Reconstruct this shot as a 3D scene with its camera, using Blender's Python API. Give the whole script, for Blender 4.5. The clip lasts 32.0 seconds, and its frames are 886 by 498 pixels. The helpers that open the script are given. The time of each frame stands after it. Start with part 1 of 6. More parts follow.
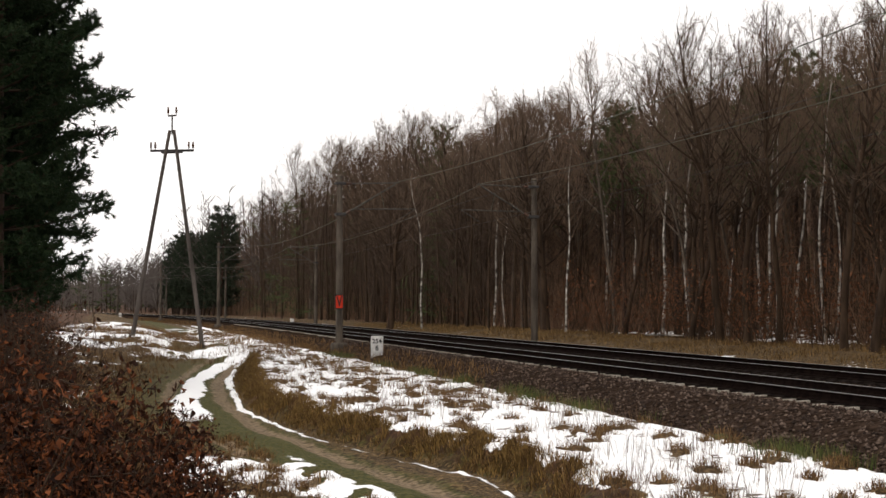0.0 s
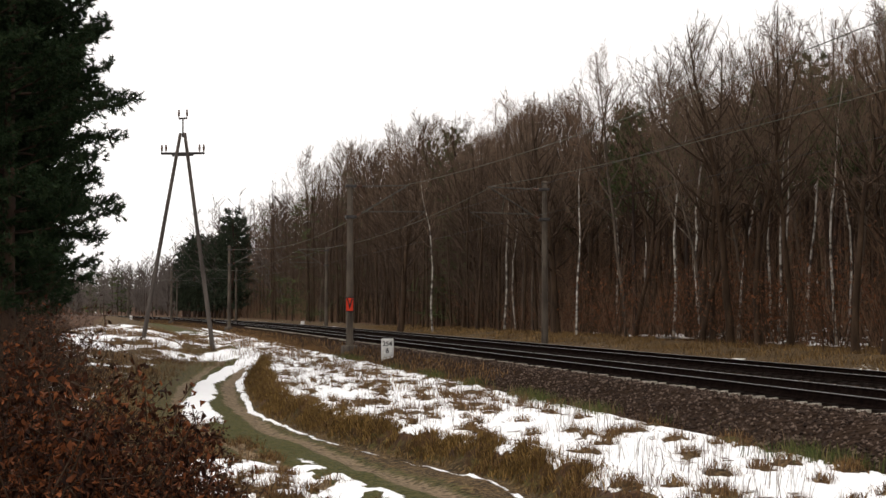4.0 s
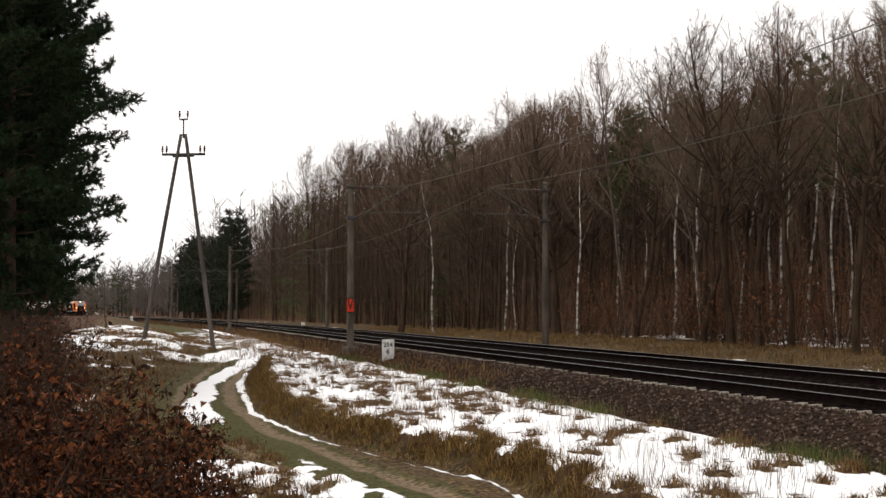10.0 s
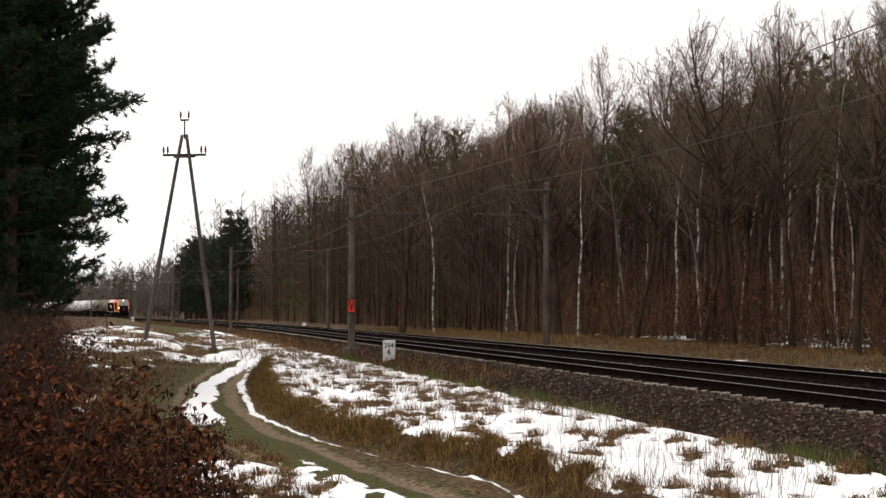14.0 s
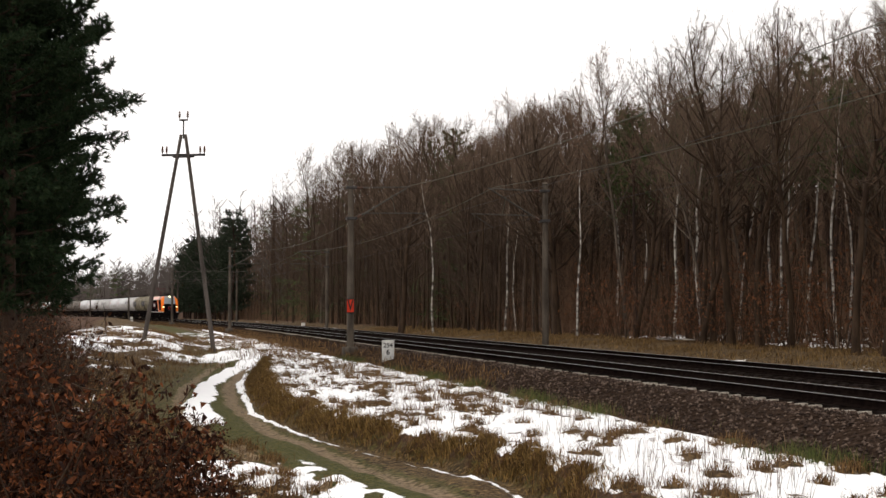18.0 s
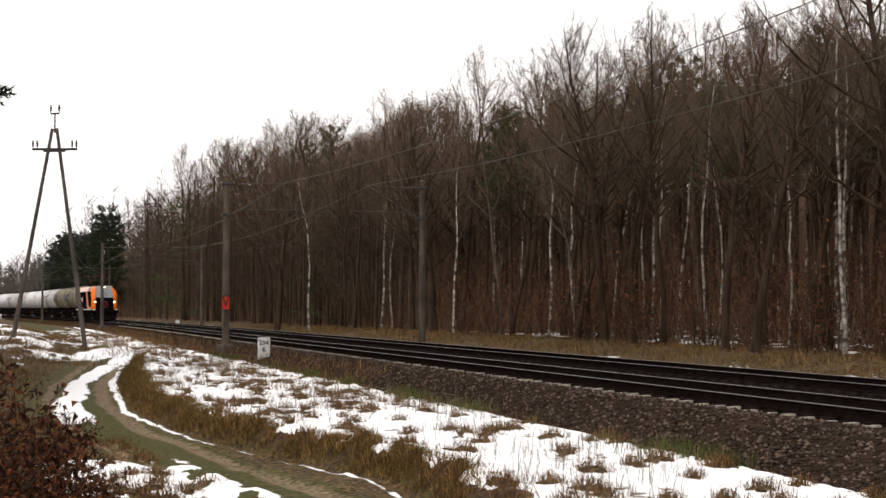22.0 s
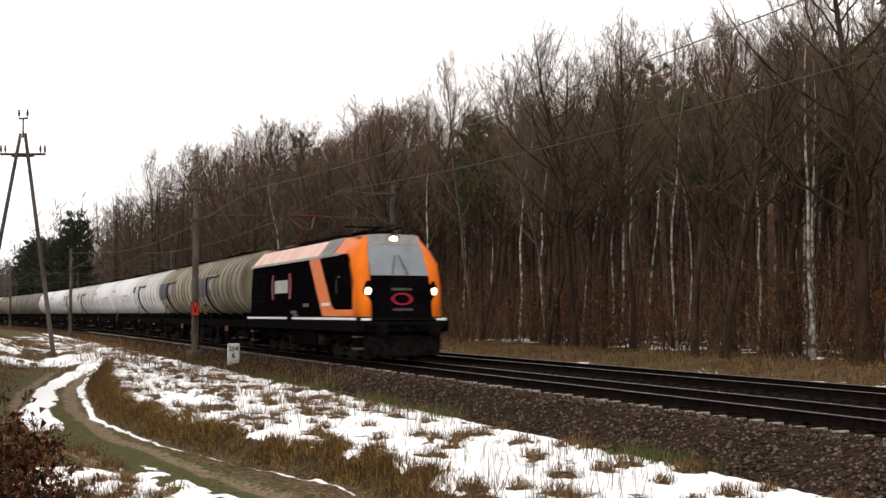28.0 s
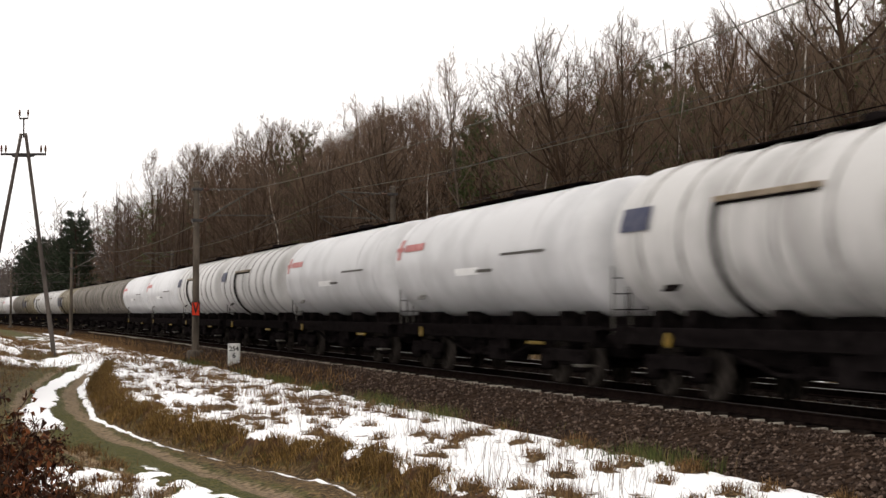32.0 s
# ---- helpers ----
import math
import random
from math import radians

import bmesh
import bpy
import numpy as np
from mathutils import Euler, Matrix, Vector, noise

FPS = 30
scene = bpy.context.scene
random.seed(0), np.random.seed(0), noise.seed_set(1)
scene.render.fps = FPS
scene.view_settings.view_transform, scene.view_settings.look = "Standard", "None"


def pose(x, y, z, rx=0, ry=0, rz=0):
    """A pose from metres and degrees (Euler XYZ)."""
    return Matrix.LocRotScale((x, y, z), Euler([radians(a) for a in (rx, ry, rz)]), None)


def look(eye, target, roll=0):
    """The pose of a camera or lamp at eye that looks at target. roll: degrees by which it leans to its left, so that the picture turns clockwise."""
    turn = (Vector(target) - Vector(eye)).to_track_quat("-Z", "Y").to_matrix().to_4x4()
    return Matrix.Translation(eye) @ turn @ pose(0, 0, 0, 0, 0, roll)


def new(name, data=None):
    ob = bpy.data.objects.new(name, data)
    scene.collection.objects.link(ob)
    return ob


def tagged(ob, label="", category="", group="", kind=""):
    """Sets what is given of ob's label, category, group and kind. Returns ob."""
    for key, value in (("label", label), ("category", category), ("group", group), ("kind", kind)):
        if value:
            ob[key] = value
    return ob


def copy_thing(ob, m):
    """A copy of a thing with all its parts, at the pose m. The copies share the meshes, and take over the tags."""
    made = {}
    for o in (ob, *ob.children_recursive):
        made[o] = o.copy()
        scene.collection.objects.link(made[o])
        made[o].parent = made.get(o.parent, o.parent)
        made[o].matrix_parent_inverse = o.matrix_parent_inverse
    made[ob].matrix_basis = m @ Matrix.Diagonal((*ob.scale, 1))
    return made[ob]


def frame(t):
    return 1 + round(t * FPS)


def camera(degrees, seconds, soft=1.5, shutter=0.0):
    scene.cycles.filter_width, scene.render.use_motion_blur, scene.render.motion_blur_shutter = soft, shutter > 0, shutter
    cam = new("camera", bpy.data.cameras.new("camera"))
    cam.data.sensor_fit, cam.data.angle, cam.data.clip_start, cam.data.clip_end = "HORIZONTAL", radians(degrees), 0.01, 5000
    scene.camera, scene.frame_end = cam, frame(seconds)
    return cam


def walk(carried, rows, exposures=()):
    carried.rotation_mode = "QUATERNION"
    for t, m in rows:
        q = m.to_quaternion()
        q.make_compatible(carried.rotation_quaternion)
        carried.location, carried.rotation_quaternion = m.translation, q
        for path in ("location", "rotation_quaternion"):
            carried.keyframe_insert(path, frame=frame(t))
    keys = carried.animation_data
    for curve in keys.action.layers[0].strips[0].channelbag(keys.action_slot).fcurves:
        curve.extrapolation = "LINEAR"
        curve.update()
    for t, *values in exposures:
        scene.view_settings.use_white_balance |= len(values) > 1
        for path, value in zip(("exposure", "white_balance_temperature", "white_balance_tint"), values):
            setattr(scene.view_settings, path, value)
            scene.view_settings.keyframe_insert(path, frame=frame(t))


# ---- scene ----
EYE_Z = 1.53
cam = camera(33.55, 32.0, soft=1.45, shutter=0.5)
# seconds, degrees to the right, degrees upward
PAN = [(0, -5.49, 2.26), (0.5, -5.82, 2.22), (1, -5.83, 2.28), (1.5, -5.86, 2.32), (2, -5.86, 2.32), (2.5, -5.89, 2.35), (3.5, -5.89, 2.35), (5.5, -5.92, 2.42), (6, -5.92, 2.42), (7, -5.92, 2.42), (9, -5.91, 2.42), (9.5, -5.92, 2.39), (10.5, -5.92, 2.41), (11.5, -5.92, 2.42), (12.5, -5.93, 2.42), (13, -5.95, 2.42), (14.5, -5.96, 2.42), (16.5, -5.95, 2.42), (17.5, -5.96, 2.45), (18, -5.92, 2.42), (18.5, -5.73, 2.36), (19, -5.29, 2.35), (19.5, -4.81, 2.34), (20, -4.28, 2.33), (20.5, -3.58, 2.33), (21, -2.97, 2.34), (21.5, -2.00, 2.34), (22, -1.12, 2.31), (22.5, -0.33, 2.31), (23, 0.20, 2.35), (23.5, 0.36, 2.41), (24, 0.36, 2.44), (24.5, 0.32, 2.47), (25, 0.27, 2.49), (25.5, 0.23, 2.50), (27.5, 0.06, 2.54), (28, 0.04, 2.54), (28.5, 0.03, 2.54), (29, 0.00, 2.55), (29.5, -0.00, 2.56), (30, 0.00, 2.58), (31, -0.02, 2.57), (31.5, -0.02, 2.56), (32, 0.02, 2.54)]
walk(cam, [(t, pose(0, 0, EYE_Z, 90 + up, 0, -right)) for t, right, up in PAN],
     [(0, -0.06, 6850, 12), (18.5, -0.06, 6850, 12), (23.5, 0.10, 6850, 12), (32, 0.10, 6850, 12)])

# ---- overcast daylight ----
world = bpy.data.worlds.new("overcast_sky")
scene.world = world
world.use_nodes = True
wn = world.node_tree
wn.nodes.clear()
sky = wn.nodes.new("ShaderNodeTexSky")
sky.sky_type, sky.sun_disc = "NISHITA", False
sky.sun_elevation, sky.sun_rotation = radians(32), radians(200)
sky.air_density, sky.dust_density = 2.0, 4.0
grey = wn.nodes.new("ShaderNodeHueSaturation")
grey.inputs["Saturation"].default_value = 0.12
cloud = wn.nodes.new("ShaderNodeMix")
cloud.data_type = "RGBA"
cloud.inputs["Factor"].default_value = 0.8
cloud.inputs["B"].default_value = (12.0, 12.0, 12.2, 1)
back = wn.nodes.new("ShaderNodeBackground")
back.inputs["Strength"].default_value = 0.12
wout = wn.nodes.new("ShaderNodeOutputWorld")
wn.links.new(sky.outputs["Color"], grey.inputs["Color"])
wn.links.new(grey.outputs["Color"], cloud.inputs["A"])
wn.links.new(cloud.outputs["Result"], back.inputs["Color"])
wn.links.new(back.outputs["Background"], wout.inputs["Surface"])
sun = new("sun", bpy.data.lights.new("sun", "SUN"))
sun.data.energy, sun.data.angle, sun.data.color = 0.5, radians(25), (1.0, 0.97, 0.92)
sun.matrix_basis = look((-30, -40, 45), (0, 40, 0))


# ---- materials ----
def mat(name, c1, c2, scale=4.0, rough=0.8, metal=0.0, bump=0.2, fine=30.0, shade=0.25, low=0.35, high=0.65, stretch=(1, 1, 1), spec=0.12):
    """Two colours mixed by coarse noise, varied by fine noise, with relief."""
    m = bpy.data.materials.new(name)
    m.use_nodes = True
    nt = m.node_tree
    b = nt.nodes["Principled BSDF"]
    co = nt.nodes.new("ShaderNodeTexCoord")
    mp = nt.nodes.new("ShaderNodeMapping")
    mp.inputs["Scale"].default_value = stretch
    nt.links.new(co.outputs["Object"], mp.inputs["Vector"])
    n1 = nt.nodes.new("ShaderNodeTexNoise")
    n1.inputs["Scale"].default_value, n1.inputs["Detail"].default_value = scale, 5
    n2 = nt.nodes.new("ShaderNodeTexNoise")
    n2.inputs["Scale"].default_value, n2.inputs["Detail"].default_value = fine, 3
    for n in (n1, n2):
        nt.links.new(mp.outputs["Vector"], n.inputs["Vector"])
    rp = nt.nodes.new("ShaderNodeMapRange")
    rp.inputs["From Min"].default_value, rp.inputs["From Max"].default_value = low, high
    nt.links.new(n1.outputs["Fac"], rp.inputs["Value"])
    mx = nt.nodes.new("ShaderNodeMix")
    mx.data_type = "RGBA"
    mx.inputs["A"].default_value, mx.inputs["B"].default_value = (*c1, 1), (*c2, 1)
    nt.links.new(rp.outputs["Result"], mx.inputs["Factor"])
    info = nt.nodes.new("ShaderNodeObjectInfo")
    val = nt.nodes.new("ShaderNodeMapRange")
    val.inputs["To Min"].default_value, val.inputs["To Max"].default_value = 1 - shade, 1 + shade
    add = nt.nodes.new("ShaderNodeMath")
    add.operation = "ADD"
    nt.links.new(n2.outputs["Fac"], add.inputs[0])
    nt.links.new(info.outputs["Random"], add.inputs[1])
    half = nt.nodes.new("ShaderNodeMath")
    half.operation = "MULTIPLY"
    half.inputs[1].default_value = 0.5
    nt.links.new(add.outputs[0], half.inputs[0])
    nt.links.new(half.outputs[0], val.inputs["Value"])
    hs = nt.nodes.new("ShaderNodeHueSaturation")
    nt.links.new(val.outputs["Result"], hs.inputs["Value"])
    nt.links.new(mx.outputs["Result"], hs.inputs["Color"])
    nt.links.new(hs.outputs["Color"], b.inputs["Base Color"])
    b.inputs["Roughness"].default_value, b.inputs["Metallic"].default_value = rough, metal
    b.inputs["Specular IOR Level"].default_value = spec
    if bump:
        bp = nt.nodes.new("ShaderNodeBump")
        bp.inputs["Strength"].default_value, bp.inputs["Distance"].default_value = bump, 0.02
        nt.links.new(n2.outputs["Fac"], bp.inputs["Height"])
        nt.links.new(bp.outputs["Normal"], b.inputs["Normal"])
    return m


def leaf_mat(name, c1, c2, c3, rough=0.7):
    """Foliage, each island with its own tint."""
    m = bpy.data.materials.new(name)
    m.use_nodes = True
    nt = m.node_tree
    b = nt.nodes["Principled BSDF"]
    g = nt.nodes.new("ShaderNodeNewGeometry")
    r = nt.nodes.new("ShaderNodeValToRGB")
    r.color_ramp.elements[0].color, r.color_ramp.elements[1].color = (*c1, 1), (*c3, 1)
    e = r.color_ramp.elements.new(0.62)
    e.color = (*c2, 1)
    nt.links.new(g.outputs["Random Per Island"], r.inputs["Fac"])
    nt.links.new(r.outputs["Color"], b.inputs["Base Color"])
    b.inputs["Roughness"].default_value = rough
    b.inputs["Specular IOR Level"].default_value = 0.08
    return m


def glow(name, color, strength):
    m = bpy.data.materials.new(name)
    m.use_nodes = True
    b = m.node_tree.nodes["Principled BSDF"]
    b.inputs["Base Color"].default_value = (*color, 1)
    b.inputs["Emission Color"].default_value = (*color, 1)
    b.inputs["Emission Strength"].default_value = strength
    return m


M_bark = mat("dark_bark", (0.023, 0.0138, 0.0086), (0.056, 0.035, 0.0215), 3, 0.9, bump=0.6, fine=25, stretch=(1, 1, 0.25))
M_twig = mat("brown_twigs", (0.082, 0.055, 0.037), (0.150, 0.106, 0.075), 0.8, 0.9, bump=0)
M_twig_red = mat("reddish_twigs", (0.108, 0.062, 0.038), (0.19, 0.116, 0.073), 0.8, 0.9, bump=0)
# twigs of the far woods: distance haze mixed into the colour as paler grey
M_hazetwig = mat("haze_greyed_twigs", (0.075, 0.062, 0.055), (0.12, 0.102, 0.092), 0.05, 0.9, bump=0)
# darker copy of the brown twigs for the wood edge, shade put into the colour
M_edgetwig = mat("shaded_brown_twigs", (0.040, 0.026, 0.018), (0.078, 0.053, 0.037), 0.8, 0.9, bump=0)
M_greybark = mat("grey_brown_bark", (0.055, 0.042, 0.032), (0.135, 0.106, 0.082), 3, 0.9, bump=0.6, fine=25, stretch=(1, 1, 0.25))
M_pinebark = mat("pine_bark", (0.022, 0.015, 0.012), (0.055, 0.032, 0.022), 3, 0.9, bump=0.6, fine=18, stretch=(1, 1, 0.3))
M_needle = leaf_mat("pine_needles", (0.010, 0.020, 0.009), (0.017, 0.031, 0.013), (0.030, 0.044, 0.018))
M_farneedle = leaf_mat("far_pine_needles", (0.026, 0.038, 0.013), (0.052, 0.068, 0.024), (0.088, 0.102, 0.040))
# pines at the bend: haze put into the needle colour as a greyer green
M_hazeneedle = leaf_mat("hazed_distant_needles", (0.016, 0.023, 0.014), (0.029, 0.038, 0.023), (0.046, 0.055, 0.034))
M_oakleaf = leaf_mat("dead_oak_leaves", (0.009, 0.004, 0.0025), (0.046, 0.016, 0.0075), (0.185, 0.060, 0.021))
M_deadleaf = leaf_mat("withered_beech_leaves", (0.068, 0.027, 0.012), (0.125, 0.050, 0.022), (0.21, 0.088, 0.040))
M_grass = leaf_mat("dry_grass", (0.038, 0.020, 0.008), (0.115, 0.062, 0.025), (0.27, 0.165, 0.070))
M_bankgrass = leaf_mat("bank_grass", (0.038, 0.021, 0.007), (0.125, 0.075, 0.022), (0.30, 0.185, 0.062))
M_verge = leaf_mat("tawny_verge_grass", (0.044, 0.027, 0.010), (0.115, 0.067, 0.025), (0.28, 0.18, 0.075))
M_stalk = leaf_mat("dead_stalks", (0.055, 0.032, 0.018), (0.11, 0.068, 0.040), (0.19, 0.13, 0.08))
M_green = leaf_mat("winter_grass", (0.030, 0.044, 0.012), (0.060, 0.072, 0.020), (0.14, 0.115, 0.045))
M_stone = leaf_mat("ballast_granite", (0.017, 0.0112, 0.0085), (0.054, 0.0365, 0.028), (0.14, 0.100, 0.078), 0.9)
M_ballast = mat("ballast", (0.011, 0.0072, 0.0055), (0.044, 0.029, 0.021), 9, 0.95, bump=1.0, fine=22, shade=0.5, spec=0.0)
M_rail = mat("rusty_rail", (0.006, 0.004, 0.0037), (0.014, 0.0095, 0.008), 6, 0.85, 0.0, bump=0.2, spec=0.0)
M_railtop = mat("polished_railhead", (0.11, 0.10, 0.098), (0.18, 0.17, 0.165), 3, 0.38, 0.9, bump=0.05, shade=0.1)
M_sleeper = mat("concrete_sleeper", (0.20, 0.175, 0.145), (0.36, 0.32, 0.27), 6, 0.9, bump=0.4)
M_sleeper_dark = mat("near_black_sleeper", (0.010, 0.0075, 0.0065), (0.026, 0.020, 0.018), 6, 0.9, bump=0.4, spec=0.0)
M_concrete = mat("weathered_concrete", (0.046, 0.037, 0.029), (0.11, 0.090, 0.071), 2.5, 0.9, bump=0.4, fine=20, stretch=(1, 1, 0.3))
M_polewood = mat("grey_pole_concrete", (0.040, 0.033, 0.029), (0.095, 0.080, 0.070), 1.5, 0.9, bump=0.4, stretch=(1, 1, 0.2))
M_steel = mat("dark_steel", (0.035, 0.034, 0.034), (0.07, 0.065, 0.062), 5, 0.6, 0.4, bump=0.1)
M_galv = mat("galvanised_steel", (0.055, 0.05, 0.043), (0.10, 0.092, 0.08), 5, 0.55, 0.5, bump=0.1)
M_wire = mat("copper_wire", (0.075, 0.080, 0.058), (0.12, 0.12, 0.09), 0.5, 0.6, 0.3, bump=0)
M_insul = mat("brown_porcelain", (0.06, 0.03, 0.02), (0.09, 0.045, 0.03), 8, 0.3, bump=0)
M_white = mat("whitewashed_concrete", (0.44, 0.43, 0.41), (0.62, 0.61, 0.58), 6, 0.85, bump=0.3, shade=0.08)
M_black = mat("black_paint", (0.012, 0.012, 0.013), (0.022, 0.021, 0.021), 5, 0.6, bump=0.1)
M_signred = mat("orange_red_enamel", (0.50, 0.030, 0.010), (0.60, 0.045, 0.015), 6, 0.45, bump=0, shade=0.05)
M_snow = mat("old_snow", (0.80, 0.81, 0.83), (0.88, 0.88, 0.89), 2, 0.6, bump=0.3, shade=0.04)


# ---- plan: the double track, the field, the farm road ----
HEAD = radians(18.1)
S_BEND, R_BEND = 68.0, 1950.0
TRACK_GAP = 4.25
X0, Y0 = 0.5 + math.cos(HEAD) * 0.7525, 39.3 + math.sin(HEAD) * 0.7525


def track(s, off=0.0):
    """Plan point at s metres along the near track, off metres to its far side, and the heading to the left of north."""
    if s <= S_BEND:
        return X0 - math.sin(HEAD) * s + math.cos(HEAD) * off, Y0 + math.cos(HEAD) * s + math.sin(HEAD) * off, HEAD
    a = HEAD + (s - S_BEND) / R_BEND
    x1, y1 = X0 - math.sin(HEAD) * S_BEND, Y0 + math.cos(HEAD) * S_BEND
    return (x1 - R_BEND * (math.cos(HEAD) - math.cos(a)) + math.cos(a) * off,
            y1 + R_BEND * (math.sin(a) - math.sin(HEAD)) + math.sin(a) * off, a)


def along(x, y):
    """The inverse, for arrays: s and off."""
    dx, dy = x - X0, y - Y0
    s = -math.sin(HEAD) * dx + math.cos(HEAD) * dy
    d = math.cos(HEAD) * dx + math.sin(HEAD) * dy
    cs, cd = s - S_BEND, d + R_BEND
    s2 = S_BEND + R_BEND * np.arctan2(cs, cd)
    d2 = np.hypot(cs, cd) - R_BEND
    return np.where(s > S_BEND, s2, s), np.where(s > S_BEND, d2, d)


def hash2(i, j, seed):
    v = np.sin(i * 127.1 + j * 311.7 + seed * 74.7) * 43758.5453
    return v - np.floor(v)


def vnoise(x, y, seed=0):
    i, j = np.floor(x), np.floor(y)
    fx, fy = x - i, y - j
    fx, fy = fx * fx * (3 - 2 * fx), fy * fy * (3 - 2 * fy)
    a, b = hash2(i, j, seed), hash2(i + 1, j, seed)
    c, d = hash2(i, j + 1, seed), hash2(i + 1, j + 1, seed)
    return (a * (1 - fx) + b * fx) * (1 - fy) + (c * (1 - fx) + d * fx) * fy


def fbm(x, y, seed=0, octaves=4):
    total, amp, norm = 0.0, 1.0, 0.0
    for o in range(octaves):
        total = total + amp * vnoise(x * 2 ** o, y * 2 ** o, seed + o)
        norm += amp
        amp *= 0.5
    return total / norm


def ramp(v, a, b):
    u = np.clip((v - a) / (b - a), 0, 1)
    return u * u * (3 - 2 * u)


# bank of the field and middle of the farm road, as x over y
BANK_Y = (-40, 0, 10, 14, 17.1, 18.4, 20.8, 22.3, 24.7, 28.3, 36.6, 50, 61, 68, 75, 110, 180, 363)
BANK_X = (9, 4, 2.2, 1.3, 0.4, 0.05, -0.6, -1.3, -2.45, -4.7, -8.0, -11.6, -13.95, -15.2, -16.6, -27, -50, -112)
ROAD_Y = (-40, 0, 10, 14, 17, 19.8, 22, 25.4, 31, 39.4, 48.2, 58, 66, 75, 80, 110, 177, 363)
ROAD_X = (5, 1.8, 0.2, -0.8, -1.8, -2.6, -3.6, -5.2, -7.7, -10.6, -12.95, -15.0, -16.3, -17.9, -19.0, -29, -52, -114)


def tussock_cells(x, y, cell, dx, dy, seed):
    """Middle, radius and height of the grass tussock in the cell next to each point."""
    i, j = np.floor(x / cell) + dx, np.floor(y / cell) + dy
    cx = (i + 0.15 + 0.7 * hash2(i, j, seed)) * cell
    cy = (j + 0.15 + 0.7 * hash2(i, j, seed + 1)) * cell
    size = hash2(i, j, seed + 2)
    return cx, cy, cell * (0.16 + 0.34 * size), hash2(i, j, seed + 3)


def tussock_share(x, y):
    """How many of the cells hold a tussock: many in the middle of the field, few near the camera."""
    s, d = along(x, y)
    side = x - np.interp(y, BANK_Y, BANK_X)
    r = x - np.interp(y, ROAD_Y, ROAD_X)
    share = 0.29 + 0.22 * ramp(y, 24, 36) + 0.30 * (fbm(x * 0.3, y * 0.3, 97, 2) - 0.5)
    share = np.where(side < 0.1, 0.95, share)
    share = np.where(side < -0.35, 0.0, share)
    share = np.where(r < -0.35, 0.5, share)
    share = np.where((y > 33) & (np.abs(r) < 1.6), 0.0, share)
    share = np.where(d > 10.4, 0.8, share)
    return np.where((d > -3.5) & (d < 10.4), 0.0, share)


def tussock(x, y):
    """Height and cover (0 to 1) of the tussocks."""
    h, m = np.zeros_like(x), np.zeros_like(x)
    ragged = 0.35 + 1.5 * fbm(x * 4.4, y * 3.2, 207, 4)
    for dx in (-1, 0, 1):
        for dy in (-1, 0, 1):
            cx, cy, rad, pick = tussock_cells(x, y, 0.62, dx, dy, 201)
            u = np.hypot(x - cx, (y - cy) * 0.8) / rad * ragged
            hit = (pick < tussock_share(cx, cy)) * np.clip(1 - u * u, 0, 1)
            h = np.maximum(h, hit * rad * 0.36)
            m = np.maximum(m, hit)
    return h, m


def ground_z(x, y, rough=True):
    s, d = along(x, y)
    side = x - np.interp(y, BANK_Y, BANK_X) + 0.5 * (fbm(x * 0.9, y * 0.9, 5, 3) - 0.5)
    step = 0.34 * (1 - ramp(y, 56, 80))
    z = -0.68 - step * (1 - ramp(side, -0.45, 0.15)) + 0.06 * np.exp(-((side - 0.5) / 0.5) ** 2)
    r = x - np.interp(y, ROAD_Y, ROAD_X)
    z = z + 0.35 * ramp(-r, 1.6, 9.0) + 0.4 * ramp(-r, 2.0, 5.0) * ramp(y, 50, 75)
    for rut in (-0.78, 0.78):
        z = z - 0.07 * np.exp(-((r - rut) / 0.28) ** 2)
    # the camera's knoll, the bed under the track, the far verge, the wooded rise
    z = z + (0.45 + z * 0) * ramp(-np.hypot(x, y), -11, -5)
    z = np.where(d > 0, -0.62 + 0.42 * ramp(d, 8, 14), z)
    z = z + 24.0 * ramp(d, 26, 125) * (1 - 0.75 * ramp(s, 230, 400))
    z = z + 8.0 * ramp(s, 620, 1000) + 4.0 * ramp(-d, 60, 300) + 3.0 * ramp(y, 500, 900)
    if rough:
        z = z + tussock(x, y)[0]
        amp = 0.10 * ramp(np.abs(d - 2), 7.0, 9.5) + 0.02
        z = z + amp * (fbm(x * 0.55, y * 0.55, 11, 4) - 0.5) * 2 + 0.35 * ramp(d, 20, 40) * (fbm(x * 0.1, y * 0.1, 3) - 0.5)
        # hummocks of the rough ground beyond the poles
        far = ramp(y, 60, 78) * ramp(-d, 5.5, 8)
        z = z + far * 0.5 * (fbm(x * 0.25, y * 0.25, 41, 3) - 0.45)
    return z


